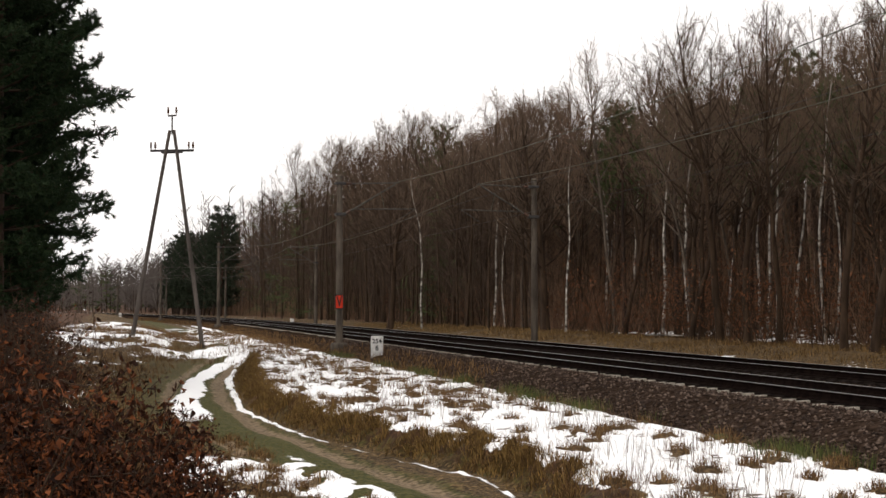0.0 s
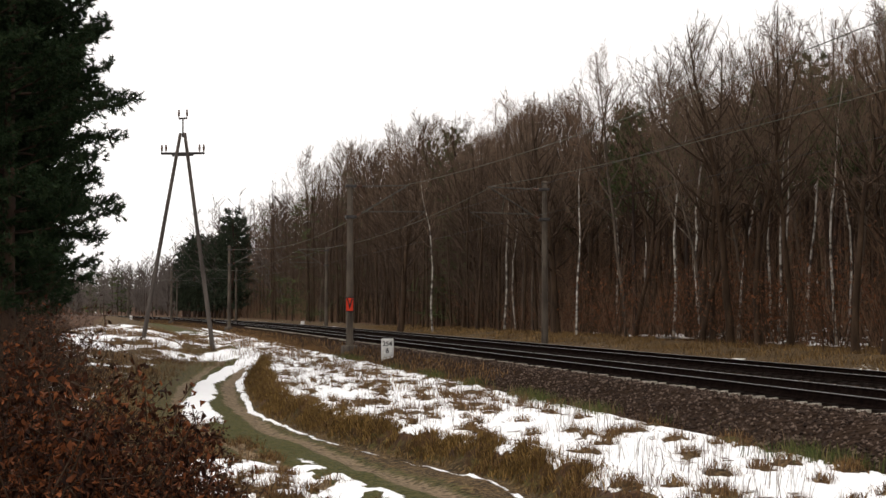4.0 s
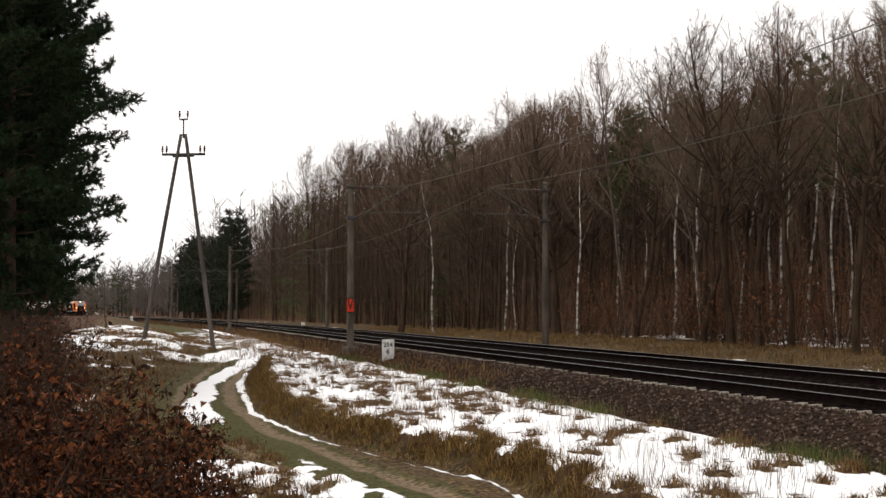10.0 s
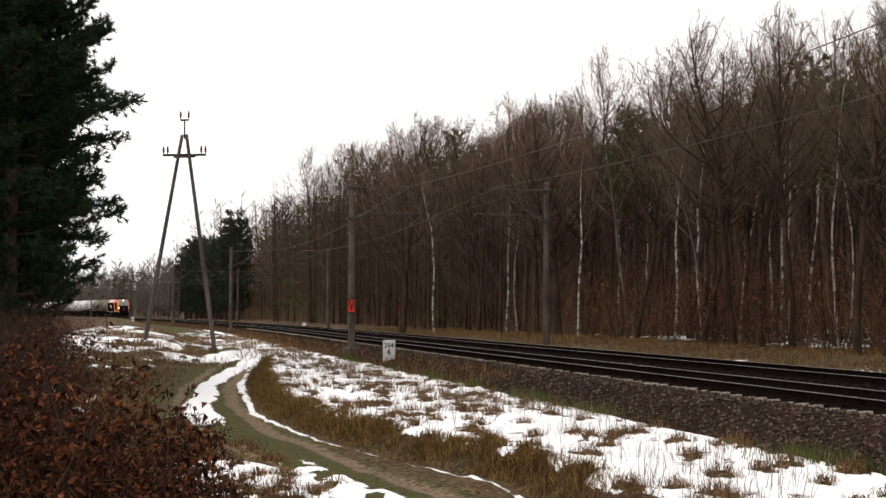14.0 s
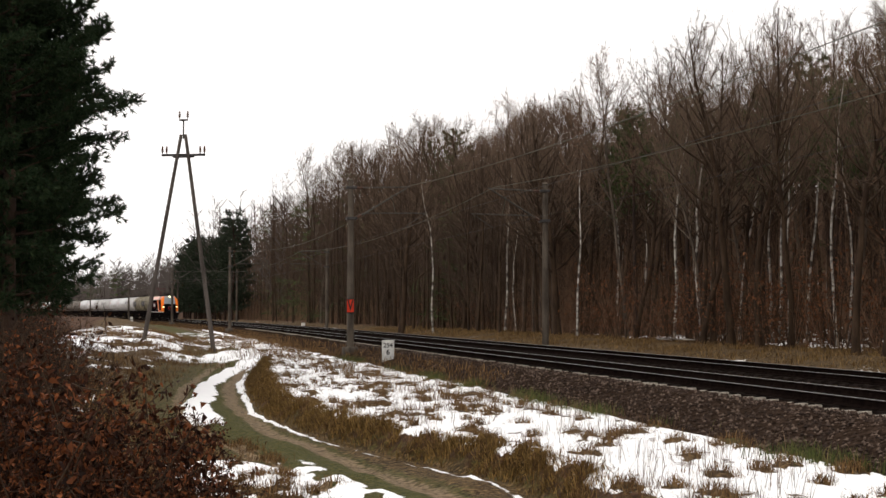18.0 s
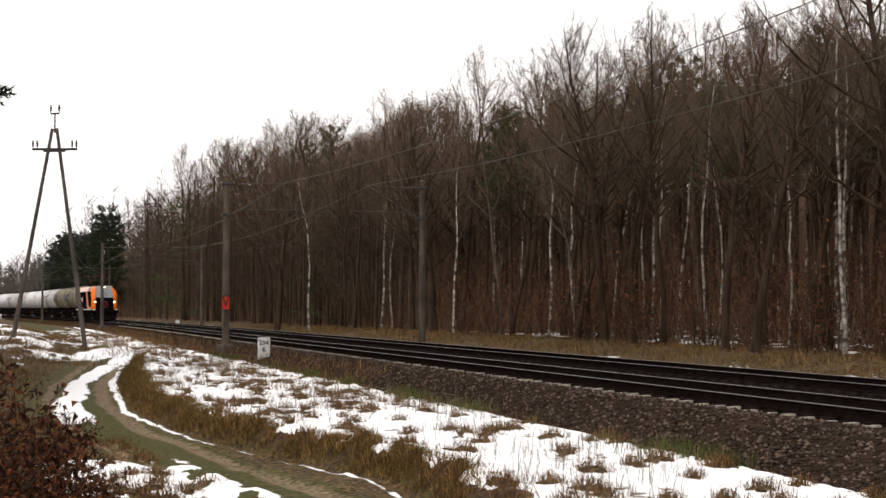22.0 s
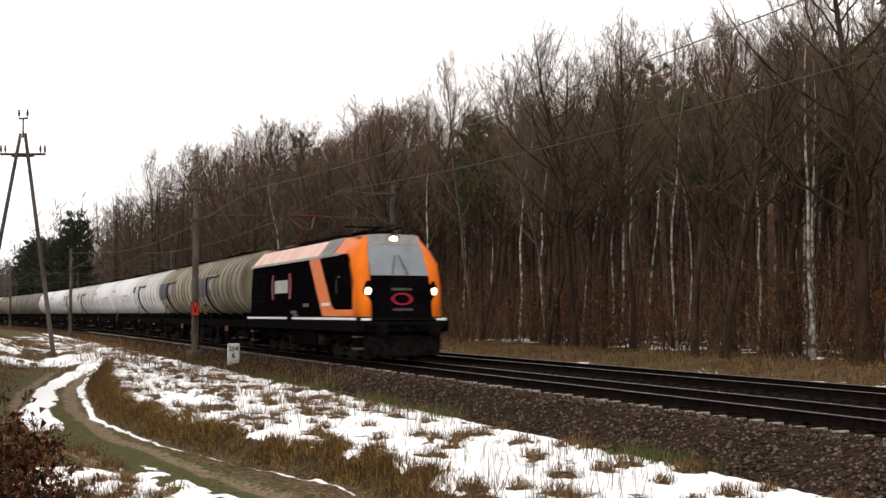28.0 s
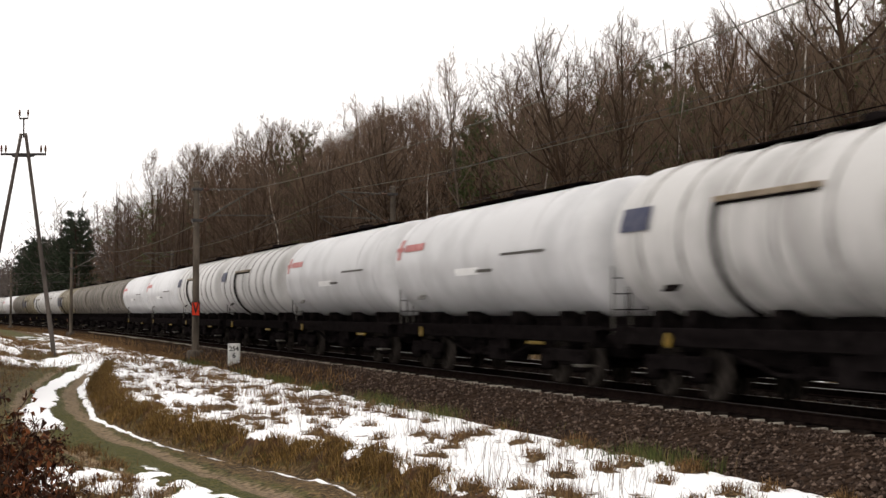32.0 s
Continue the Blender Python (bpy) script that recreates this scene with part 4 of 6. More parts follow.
OAKS = [("oak_shrub", "dense oak shrub with hanging dead russet leaves", leafy(urng, 22, 1.5, 0.6, 44, 0.052, 0.010), (M_bark, M_oakleaf)) for _ in range(3)]
near_oaks = [(-3.1, 10.7, 1.1, 0.95, 1), (-3.2, 10.3, 2.2, 0.85, 0), (-4.3, 11.2, 0.4, 1.2, 2), (-3.0, 9.3, 5.1, 0.9, 1), (-3.3, 10.2, 0, 1.02, 0), (-4.0, 10.6, 1, 1.12, 1), (-3.5, 9.6, 3.3, 1.0, 2), (-3.35, 11.2, 2, 0.8, 2), (-4.6, 12.0, 3, 1.1, 0), (-3.6, 12.4, 4, 0.95, 1), (-5.2, 13.6, 5, 1.1, 2), (-3.9, 14.6, 1.5, 0.8, 0),
             (-3.3, 12.6, 0.5, 0.7, 1), (-3.1, 9.0, 2.5, 0.7, 2), (-6.4, 16.0, 3.5, 1.1, 1), (-5.1, 17.0, 0.9, 0.8, 2)]
near_oaks += [(-2.4, 9.6, 2.7, 0.72, 0), (-2.6, 10.6, 4.4, 0.78, 1), (-2.3, 9.0, 0.7, 0.62, 2), (-2.9, 11.6, 5.6, 0.75, 0), (-3.1, 8.6, 3.9, 0.9, 1), (-4.7, 11.6, 1.9, 1.2, 0), (-4.2, 10.0, 0.2, 1.2, 1)]
near_oaks = [(x - 0.2, y, a, k * (1.30 if x < -3.9 else 1.06), n) for x, y, a, k, n in near_oaks]
shrubs(OAKS, near_oaks, "oak shrubs by the road")
side = []
for _ in range(64):
    _y = urng.uniform(24, 70)
    _x = -0.385 * _y + urng.uniform(-3.2, 0.8) - 0.3
    side.append((_x, _y, urng.uniform(0, 6.28), urng.uniform(0.9, 1.7), int(urng.integers(3))))
BRUSH = [("brushwood", "tangle of dry brown brushwood and dead leaves", leafy(urng, 18, 2.0, 0.45, 2, 0.085, 0.009), (M_bark, M_oakleaf)) for _ in range(3)]
shrubs(BRUSH, side, "brushwood by the pines")


# ---- grass ----
def grass(name, label, xs, ys, length, width, material, rng, droop=0.5, level=None):
    n = len(xs)
    z = (ground_z(xs, ys) if level is None else level) - 0.02
    az = rng.uniform(0, 2 * np.pi, n)
    l = length * rng.uniform(0.5, 1.25, n)
    lean = rng.uniform(0.1, droop, n)
    w = width * rng.uniform(0.6, 1.3, n)
    dx, dy = np.cos(az) * lean * l, np.sin(az) * lean * l
    turn = rng.uniform(0, 2 * np.pi, n)
    sx, sy = np.cos(turn) * w, np.sin(turn) * w
    base, o = np.stack([xs, ys, z], 1), np.zeros(n)
    mid = base + np.stack([dx * 0.35, dy * 0.35, l * 0.6], 1)
    tip = base + np.stack([dx, dy, l * np.sqrt(np.maximum(0.05, 1 - lean ** 2))], 1)
    sd = np.stack([sx, sy, o], 1)
    v = np.stack([base - sd, base + sd, mid + sd * 0.7, mid - sd * 0.7, tip], 1).reshape(-1, 3)
    b = np.arange(n) * 5
    f4 = np.stack([b, b + 1, b + 2, b + 3], 1).tolist()
    f3 = np.stack([b + 3, b + 2, b + 4], 1).tolist()
    tagged(new(name, mesh_np(name, v, f4 + f3, material)), label, "grass", kind="stuff")


grng = np.random.default_rng(71)


def scatter(n, test, boxes):
    xs, ys = [], []
    x0, x1, y0, y1 = boxes
    while sum(map(len, xs)) < n:
        y = grng.uniform(y0, y1, n)
        x = grng.uniform(x0, x1, n)
        k = grng.random(n) < test(x, y)
        xs.append(x[k])
        ys.append(y[k])
    return np.concatenate(xs)[:n], np.concatenate(ys)[:n]


def bank_test(x, y):
    sd = x - np.interp(y, BANK_Y, BANK_X)
    return np.exp(-((sd + 0.02) / 0.27) ** 2) * (1 - ramp(y, 56, 80)) * ramp(y, 17.5, 21) * ramp(fbm(x * 1.5, y * 1.5, 91, 2), 0.25, 0.5)


def verge_test(x, y):
    s, d = along(x, y)
    return ((d > 8.2) & (d < 17.5)) * ramp(d, 9.7, 11.2) * ramp(fbm(x * 0.5, y * 0.5, 95, 3), 0.30, 0.55)


def rough_test(x, y):
    s, d = along(x, y)
    r = x - np.interp(y, ROAD_Y, ROAD_X)
    return np.where((d < -5) | ((d < -3.0) & (s > 34)), np.clip(0.8 * (d > -6.5) + ramp(-r, 1.4, 3.2) + ramp(y, 55, 80) * 0.8, 0, 1) * ramp(fbm(x * 0.7, y * 0.7, 79, 3), 0.42, 0.6), 0)


_x, _y = scatter(34000, bank_test, (-16, 4, 13, 62))
grass("bank_grass", "long dead grass hanging over the road bank", _x, _y, 0.21, 0.006, M_bankgrass, grng, 1.35)
def tussock_middles(x0, x1, y0, y1):
    gx, gy = np.meshgrid(np.arange(x0, x1, 0.62), np.arange(y0, y1, 0.62))
    cx, cy, rad, pick = tussock_cells(gx.ravel(), gy.ravel(), 0.62, 0, 0, 201)
    bearing = np.degrees(np.arctan2(cx, cy))
    k = (pick < tussock_share(cx, cy)) & (along(cx, cy)[1] < -3.4) & (bearing > -22) & (bearing < 18)
    return cx[k], cy[k], rad[k]


_cx, _cy, _cr = tussock_middles(-20, 9, 13, 62)
_n = np.maximum(26, 170 - (_cy - 13) * 4.5).astype(int)
_x = np.repeat(_cx, _n) + grng.normal(0, 0.62, _n.sum()) * np.repeat(_cr, _n)
_y = np.repeat(_cy, _n) + grng.normal(0, 0.62, _n.sum()) * np.repeat(_cr, _n)
grass("dry_grass", "tufts of withered brown grass standing out of the snow", _x, _y, 0.19, 0.0055, M_grass, grng, 1.3)
_x, _y = scatter(1300, lambda x, y: (along(x, y)[1] < -3.3) * (x > np.interp(y, BANK_Y, BANK_X)) * ramp(fbm(x * 0.6, y * 0.6, 83, 2), 0.5, 0.65), (-10, 9, 12, 40))
grass("dead_stalks", "thin dead stalks of last summer's weeds", _x, _y, 0.44, 0.0045, M_stalk, grng, 0.55)
_x, _y = scatter(34000, verge_test, (-40, 32, 18, 150))
grass("verge_grass", "tawny dry grass along the edge of the wood", _x, _y, 0.27, 0.011, M_verge, grng, 1.2)
_x, _y = scatter(52000, rough_test, (-34, -2, 18, 120))
grass("rough_grass", "brown rough grass and weeds beside the farm road", _x, _y, 0.36, 0.009, M_grass, grng, 1.0)
_x, _y = scatter(2300, lambda x, y: np.exp(-((along(x, y)[1] + 3.7) / 0.35) ** 2) * ramp(fbm(x * 0.8, y * 0.8, 87, 2), 0.55, 0.66), (-12, 9, 12, 70))
grass("green_weeds", "green grass at the foot of the ballast", _x, _y, 0.30, 0.008, M_green, grng, 0.6)

_s, _d = 4 + 236 * grng.random(11000) ** 1.15, -3.9 + 1.6 * grng.random(11000) ** 1.4
_p = np.array([track(a, b)[:2] for a, b in zip(_s, _d)])
grass("shoulder_weeds", "brown weeds growing on the shoulder of the stone bed", _p[:, 0], _p[:, 1], 0.30, 0.012, M_grass, grng, 1.1, np.interp(_d, (-3.9, -3.5, -1.95), (-0.80, -0.70, -0.225)))

# ---- things beside the line ----
def lettering(text, size, material, name="lettering"):
    cu = bpy.data.curves.new(name, "FONT")
    cu.body, cu.size, cu.align_x, cu.align_y, cu.extrude, cu.offset = text, size, "CENTER", "CENTER", 0.003, 0.022 * size
    tmp = bpy.data.objects.new(name, cu)
    me = bpy.data.meshes.new_from_object(tmp)
    bpy.data.objects.remove(tmp)
    me.materials.clear()
    me.materials.append(material)
    return me


def gz(x, y):
    return float(ground_z(np.array([x]), np.array([y]), False)[0])


def catenary_mast():
    """Concrete mast with a tubular cantilever that reaches over its track (towards +X)."""
    top = tagged(new("catenary_mast"), "weathered grey concrete catenary mast with tubular cantilever", "mast", "masts along the line")
    bm = bmesh.new()
    bmesh.ops.create_cone(bm, cap_ends=True, segments=8, radius1=0.185, radius2=0.13, depth=8.8, matrix=Matrix.Translation((0, 0, 3.4)))
    part("pole", bm, M_concrete, top)
    part("base", lathe([(0.42, -0.9), (0.42, -0.25), (0.36, -0.18)], 10), M_concrete, top, "rough concrete footing")
    part("upper_bracket", blk(-0.22, 0.30, -0.2, 0.2, 7.42, 7.54, 0.02), M_steel, top)
    part("lower_bracket", blk(-0.22, 0.30, -0.2, 0.2, 5.92, 6.06, 0.02), M_steel, top)
    ins = lathe([(0.03, 0), (0.07, 0.04), (0.03, 0.08), (0.07, 0.12), (0.03, 0.16), (0.07, 0.20), (0.03, 0.24), (0.07, 0.28), (0.03, 0.32)], 10, "X")
    a = part("upper_insulator", ins, M_insul, top)
    a.location = (0.28, 0, 7.48)
    b = part("lower_insulator", a.data, None, top)
    b.matrix_basis = Matrix.Translation((0.26, 0, 6.0)) @ Matrix.Rotation(radians(-33), 4, "Y")
    part("top_tube", bar((0.55, 0, 7.48), (2.9, 0, 7.56), 0.03), M_galv, top)
    part("strut_tube", bar((0.52, 0, 6.16), (2.75, 0, 7.5), 0.034), M_galv, top)
    part("steady_tube", bar((0.75, 0, 6.25), (3.75, 0, 6.30), 0.026), M_galv, top)
    part("steady_arm", bar((3.7, 0, 6.28), (2.75, 0, 5.68), 0.016), M_galv, top)
    part("stay", bar((2.0, 0, 7.15), (2.2, 0, 6.28), 0.012), M_wire, top)
    part("cap", lathe([(0.16, 7.78), (0.17, 7.84), (0.10, 7.90)], 8), M_concrete, top)
    return top


MAST_S = (32.8, 110.0, 188.3, 265.0, 342.0)
mast = catenary_mast()
masts = []
for s_m in MAST_S:
    for off, turn in ((-2.88, 0.0), (6.85, math.pi)):
        x, y, a = track(s_m, off)
        m = Matrix.Translation((x, y, 0)) @ Matrix.Rotation(a + turn, 4, "Z")
        masts.append(copy_thing(mast, m))
bpy.data.batch_remove([*mast.children_recursive, mast])


def overhead_line():
    """Messenger and contact wire of each track, hung between the cantilevers."""
    spans = [-44.5, *MAST_S, 420.0]
    for off, sgn in ((0.0, 1), (TRACK_GAP, -1)):
        top = tagged(new("overhead_line"), "thin greenish copper overhead wires above the track", "wires", "overhead wires")
        for s0, s1 in zip(spans, spans[1:]):
            pts, low = [], []
            for k in range(25):
                u = k / 24
                x, y, _ = track(s0 + (s1 - s0) * u, off)
                pts.append((x, y, 7.62 - 0.85 * 4 * u * (1 - u)))
                low.append((x, y, 5.66))
            for nm, line, r, paint in (("messenger_wire", pts, 0.0125, M_wire), ("contact_wire", low, 0.006, M_steel)):
                w = Heap()
                w.tube(line, [r] * 25, 5)
                part(nm, w.mesh(nm, paint, True), None, top)


overhead_line()

# warning board on the mast
x, y, a = track(MAST_S[0], -2.88)
face = math.atan2(-x, y)
board = tagged(new("warning_board"), "small orange-red board with a black V, strapped to the mast", "sign")
board.matrix_basis = Matrix.Translation((x, y, 1.78)) @ Matrix.Rotation(face, 4, "Z")
part("plate", blk(-0.20, 0.20, -0.250, -0.225, -0.34, 0.34, 0.008), M_black, board, "black edged plate")
part("panel", blk(-0.165, 0.165, -0.258, -0.246, -0.30, 0.30, 0.004), M_signred, board)
v = part("letter", lettering("V", 0.62, M_black), None, board, "black letter V")
v.matrix_basis = Matrix.Translation((0, -0.264, 0.0)) @ Matrix.Rotation(radians(90), 4, "X") @ Matrix.Diagonal((0.72, 1.15, 1, 1))
for z in (-0.24, 0.24):
    part("strap", lathe([(0.20, -0.025), (0.212, -0.025), (0.212, 0.025), (0.20, 0.025)], 12), M_steel, board).location = (0, 0, z)
part("back_bracket", blk(-0.05, 0.05, -0.23, -0.18, -0.28, 0.28, 0.005), M_steel, board)


def km_stone():
    top = tagged(new("kilometre_stone"), "whitewashed concrete kilometre stone numbered 254 over 6", "marker stone")
    bm = blk(-0.25, 0.25, -0.11, 0.11, -0.35, 0.90, 0.03)
    part("stone", bm, M_white, top)
    for txt, z, size in (("254", 0.68, 0.26), ("6", 0.40, 0.30)):
        t = part("number", lettering(txt, size, M_black), None, top, "black painted number")
        t.matrix_basis = Matrix.Translation((0, -0.113, z)) @ Matrix.Rotation(radians(90), 4, "X")
    return top


stone = km_stone()
sx, sy = -8.49, 60.0
stone.matrix_basis = Matrix.Translation((sx, sy, gz(sx, sy) + 0.12)) @ Matrix.Rotation(radians(6), 4, "Z")


def marker_post(h, w):
    top = tagged(new("marker_post"), "small white-painted concrete marker post beside the line", "marker post", "white marker posts")
    part("post", blk(-w, w, -w * 0.6, w * 0.6, -0.3, h, 0.03), M_white, top)
    part("band", blk(-w - 0.004, w + 0.004, -w * 0.6 - 0.004, w * 0.6 + 0.004, h * 0.35, h * 0.5, 0.004), M_black, top, "dark band")
    return top


post = marker_post(0.75, 0.22)
x, y, a = track(138.0, 8.6)
post.matrix_basis = Matrix.Translation((x, y, gz(x, y))) @ Matrix.Rotation(a, 4, "Z")
for s_p, off, in ((226.0, -6.0), (196.0, -6.0)):
    x, y, a = track(s_p, off)
    copy_thing(post, Matrix.Translation((x, y, gz(x, y))) @ Matrix.Rotation(a, 4, "Z"))


def a_pole():
    """A-shaped pole of a rural power line with cross-arm and pin insulators."""
    f1, f2 = Vector((-20.05, 76.2, 0)), Vector((-24.15, 76.9, 0))
    apex = Vector((-22.1, 77.2, 10.95))
    top = tagged(new("power_pole"), "grey A-shaped two-legged power line pole with cross-arm", "utility pole")
    for f in (f1, f2):
        f.z = gz(f.x, f.y) - 0.2
        t = apex + (Vector((f.x, f.y, 10.95)) - apex) * 0.06
        bm = rod(bmesh.new(), f, t + Vector((0, 0, 0.1)), 0.125, 0.085, 10)
        part("leg", bm, M_polewood, top)
    ax = (f1 - f2).normalized()
    ax.z = 0
    c = apex - Vector((0, 0, 1.02))

    def at(u, z, w=0.0):
        return c + ax * u + Vector((0, 0, z)) + Vector((-ax.y, ax.x, 0)) * w

    part("cross_arm", rod(bmesh.new(), at(-1.28, 0.05), at(1.28, 0.0), 0.065, 0.065, 4), M_steel, top)
    part("brace_plate", rod(bmesh.new(), at(-0.62, -0.04), at(0.62, -0.04), 0.09, 0.09, 4), M_steel, top)
    part("mast_pin", bar(at(0, 0.9), at(0, 1.95), 0.045, 0.04), M_steel, top)
    part("top_bar", bar(at(-0.24, 1.92), at(0.24, 1.92), 0.05), M_steel, top)
    for u, z in ((-1.25, 0.05), (-1.0, 0.05), (1.0, 0.0), (1.25, 0.0), (-0.24, 1.92), (0.24, 1.92)):
        p = part("insulator", lathe([(0.02, 0), (0.025, 0.14), (0.07, 0.16), (0.04, 0.24), (0.075, 0.27), (0.045, 0.36), (0.05, 0.44), (0.02, 0.48)], 10), M_insul, top, "dark pin insulator")
        p.location = at(u, z)
    return top


a_pole()

# a fallen birch branch at the edge of the wood, and a bent weed by the ballast
logh = Heap()
lrng = np.random.default_rng(9)
L = wander(lrng, (3.2, 78.5, 0.05), (1.0, -0.25, 0.16), 4.2, 6, 0.10, 0.02)
logh.tube(L, np.linspace(0.055, 0.02, 7), 6)
logh.tube(wander(lrng, L[3], (0.5, 0.4, 0.7), 1.3, 4, 0.2, 0), np.linspace(0.025, 0.008, 5), 4)
tagged(new("fallen_branch", logh.mesh("fallen_branch", M_birch, True)), "pale fallen birch branch lying in the verge grass", "branch")

# ---- the train: electric locomotive and tank wagons; +X is forward, z 0 is the rail top ----
M_loco_black = mat("glossy_black_panels", (0.0022, 0.0018, 0.0024), (0.0048, 0.0036, 0.0048), 2, 0.4, bump=0.03, shade=0.1, spec=0.0)
M_orange = mat("orange_paint", (0.70, 0.135, 0.006), (0.77, 0.17, 0.009), 2, 0.4, bump=0.03, shade=0.06)
M_palestripe = mat("pale_salmon_roof_edge", (0.72, 0.42, 0.34), (0.80, 0.58, 0.52), 1.2, 0.55, bump=0.1, shade=0.1)
M_roofgrey = mat("grey_roof", (0.16, 0.16, 0.155), (0.24, 0.235, 0.23), 3, 0.7, bump=0.1)
M_linewhite = mat("white_line_paint", (0.70, 0.70, 0.69), (0.80, 0.80, 0.79), 3, 0.5, bump=0, shade=0.05)
M_under = mat("sooty_running_gear", (0.003, 0.0025, 0.0025), (0.011, 0.009, 0.009), 6, 0.85, 0.0, bump=0.3, spec=0.0)
M_wheel = mat("worn_wheel_steel", (0.012, 0.010, 0.009), (0.040, 0.034, 0.030), 6, 0.6, 0.0, bump=0.1, spec=0.0)
M_tread = mat("bright_wheel_tread", (0.4, 0.39, 0.38), (0.5, 0.49, 0.48), 6, 0.3, 0.9, bump=0)
# blue-grey base colour includes the sky's reflection in the glass
M_glass = mat("sky_reflecting_glass", (0.11, 0.128, 0.142), (0.16, 0.182, 0.198), 1.0, 0.08, bump=0, shade=0.1, spec=0.8)
M_redlogo = mat("crimson_emblem", (0.20, 0.008, 0.014), (0.27, 0.012, 0.02), 5, 0.45, bump=0, shade=0.05)
M_pantored = mat("red_pantograph_paint", (0.060, 0.012, 0.010), (0.10, 0.018, 0.015), 5, 0.5, bump=0)
M_lamp = glow("headlamp_glow", (1.0, 0.80, 0.42), 6.0)
M_toplamp = glow("top_headlamp_glow", (1.0, 0.86, 0.50), 9.0)
TANK_BEIGE = mat("grimy_beige_tank", (0.075, 0.062, 0.040), (0.245, 0.215, 0.145), 0.9, 0.55, bump=0.15, fine=9, shade=0.22, low=0.33, high=0.60, stretch=(1, 1, 0.45))
TANK_WHITE = mat("white_ribbed_tank", (0.23, 0.222, 0.21), (0.47, 0.462, 0.45), 0.9, 0.42, bump=0.1, fine=9, shade=0.12, low=0.25, high=0.55, stretch=(1, 1, 0.4))
TANK_CLEAN = mat("clean_white_tank", (0.36, 0.36, 0.365), (0.50, 0.50, 0.505), 0.7, 0.32, bump=0.05, fine=9, shade=0.06, low=0.25, high=0.55)
TANK_GREY = mat("sooty_grey_tank", (0.07, 0.062, 0.052), (0.20, 0.18, 0.155), 0.9, 0.6, bump=0.15, fine=9, shade=0.25, stretch=(1, 1, 0.4))
# ribs darker than their tanks: the shadow lines along them painted as colour
RIB_BEIGE = mat("shadow_toned_beige_rib", (0.055, 0.045, 0.030), (0.15, 0.128, 0.09), 1.5, 0.6, bump=0.1, shade=0.2)
RIB_WHITE = mat("shadow_toned_white_rib", (0.16, 0.155, 0.145), (0.36, 0.35, 0.34), 1.5, 0.6, bump=0.1, shade=0.2)
M_blueprint = mat("faded_blue_lettering", (0.030, 0.034, 0.066), (0.075, 0.078, 0.105), 4, 0.6, bump=0, shade=0.2)
M_galvpale = mat("pale_grey_lettering", (0.30, 0.30, 0.30), (0.42, 0.42, 0.41), 5, 0.6, bump=0)
M_fadedred = mat("faded_red_print", (0.34, 0.085, 0.08), (0.46, 0.20, 0.185), 5, 0.5, bump=0, shade=0.1)
M_dripbar = mat("brown_drip_bar", (0.13, 0.10, 0.07), (0.22, 0.18, 0.13), 3, 0.6, bump=0.1)
M_yellow = mat("yellow_paint", (0.10, 0.062, 0.008), (0.16, 0.105, 0.018), 5, 0.6, bump=0)
M_rustplate = mat("rust_orange_plate", (0.075, 0.024, 0.010), (0.12, 0.038, 0.016), 5, 0.7, bump=0.1)


def wheelset(top_name, r, parent, x, gauge=0.76):
    ws = part(top_name, bar((0, -0.95, 0), (0, 0.95, 0), 0.085, sides=10), M_under, parent, "axle with two wheels")
    ws.location = (x, 0, r)
    prof = [(0.10, -0.09), (0.18, -0.10), (r * 0.72, -0.03), (r * 0.86, -0.065), (r, -0.065), (r * 1.005, 0.055), (r + 0.03, 0.06), (r + 0.03, 0.085), (r * 0.86, 0.085), (r * 0.72, 0.03), (0.16, 0.08)]
    for sgn in (-1, 1):
        w = part("wheel", lathe([(a, b * -sgn) for a, b in prof], 24, "Y"), M_wheel, ws)
        w.location = (0, sgn * gauge, 0)
    return ws


def bogie(parent, x, axles, r, half, name="bogie"):
    """Side frames, bolsters, springs and axle boxes under one vehicle end."""
    bm = bmesh.new()
    for sgn in (-1, 1):
        box(bm, -half, half, sgn * 1.02 - 0.07, sgn * 1.02 + 0.07, r + 0.02, r + 0.30, 0.03)
    box(bm, -0.22, 0.22, -1.05, 1.05, r - 0.05, r + 0.36, 0.03)
    bg = part(name, bm, M_under, parent, "sooty dark bogie frame")
    bg.location = (x, 0, 0)
    for ax in axles:
        wheelset("wheelset", r, bg, ax)
        for sgn in (-1, 1):
            b = part("axle_box", blk(-0.17, 0.17, -0.13, 0.13, -0.17, 0.19, 0.04), M_under, bg)
            b.location = (ax, sgn * 1.06, r)
            for u in (-0.26, 0.26):
                sp = part("spring", lathe([(0.085, 0), (0.10, 0.04), (0.085, 0.08), (0.10, 0.12), (0.085, 0.16), (0.10, 0.20), (0.085, 0.24)], 8), M_under, bg)
                sp.location = (ax + u, sgn * 1.05, r + 0.02)
    return bg


def buffer(parent, x, y, sgn):
    prof = [(0.13, -0.02), (0.13, 0.02), (0.10, 0.03), (0.10, 0.30), (0.075, 0.31), (0.075, 0.52), (0.22, 0.54), (0.23, 0.58), (0.20, 0.60)]
    b = part("buffer", lathe([(a, sgn * c) for a, c in prof], 16, "X"), M_under, parent, "round steel buffer")
    b.location = (x, y, 1.05)
    return b


LOCO_HALF = 10.15


def front_x(z):
    return float(np.interp(z, (0.9, 1.3, 2.3, 2.75, 3.85, 4.15), (9.05, 9.05, 8.86, 8.70, 8.02, 7.72)))


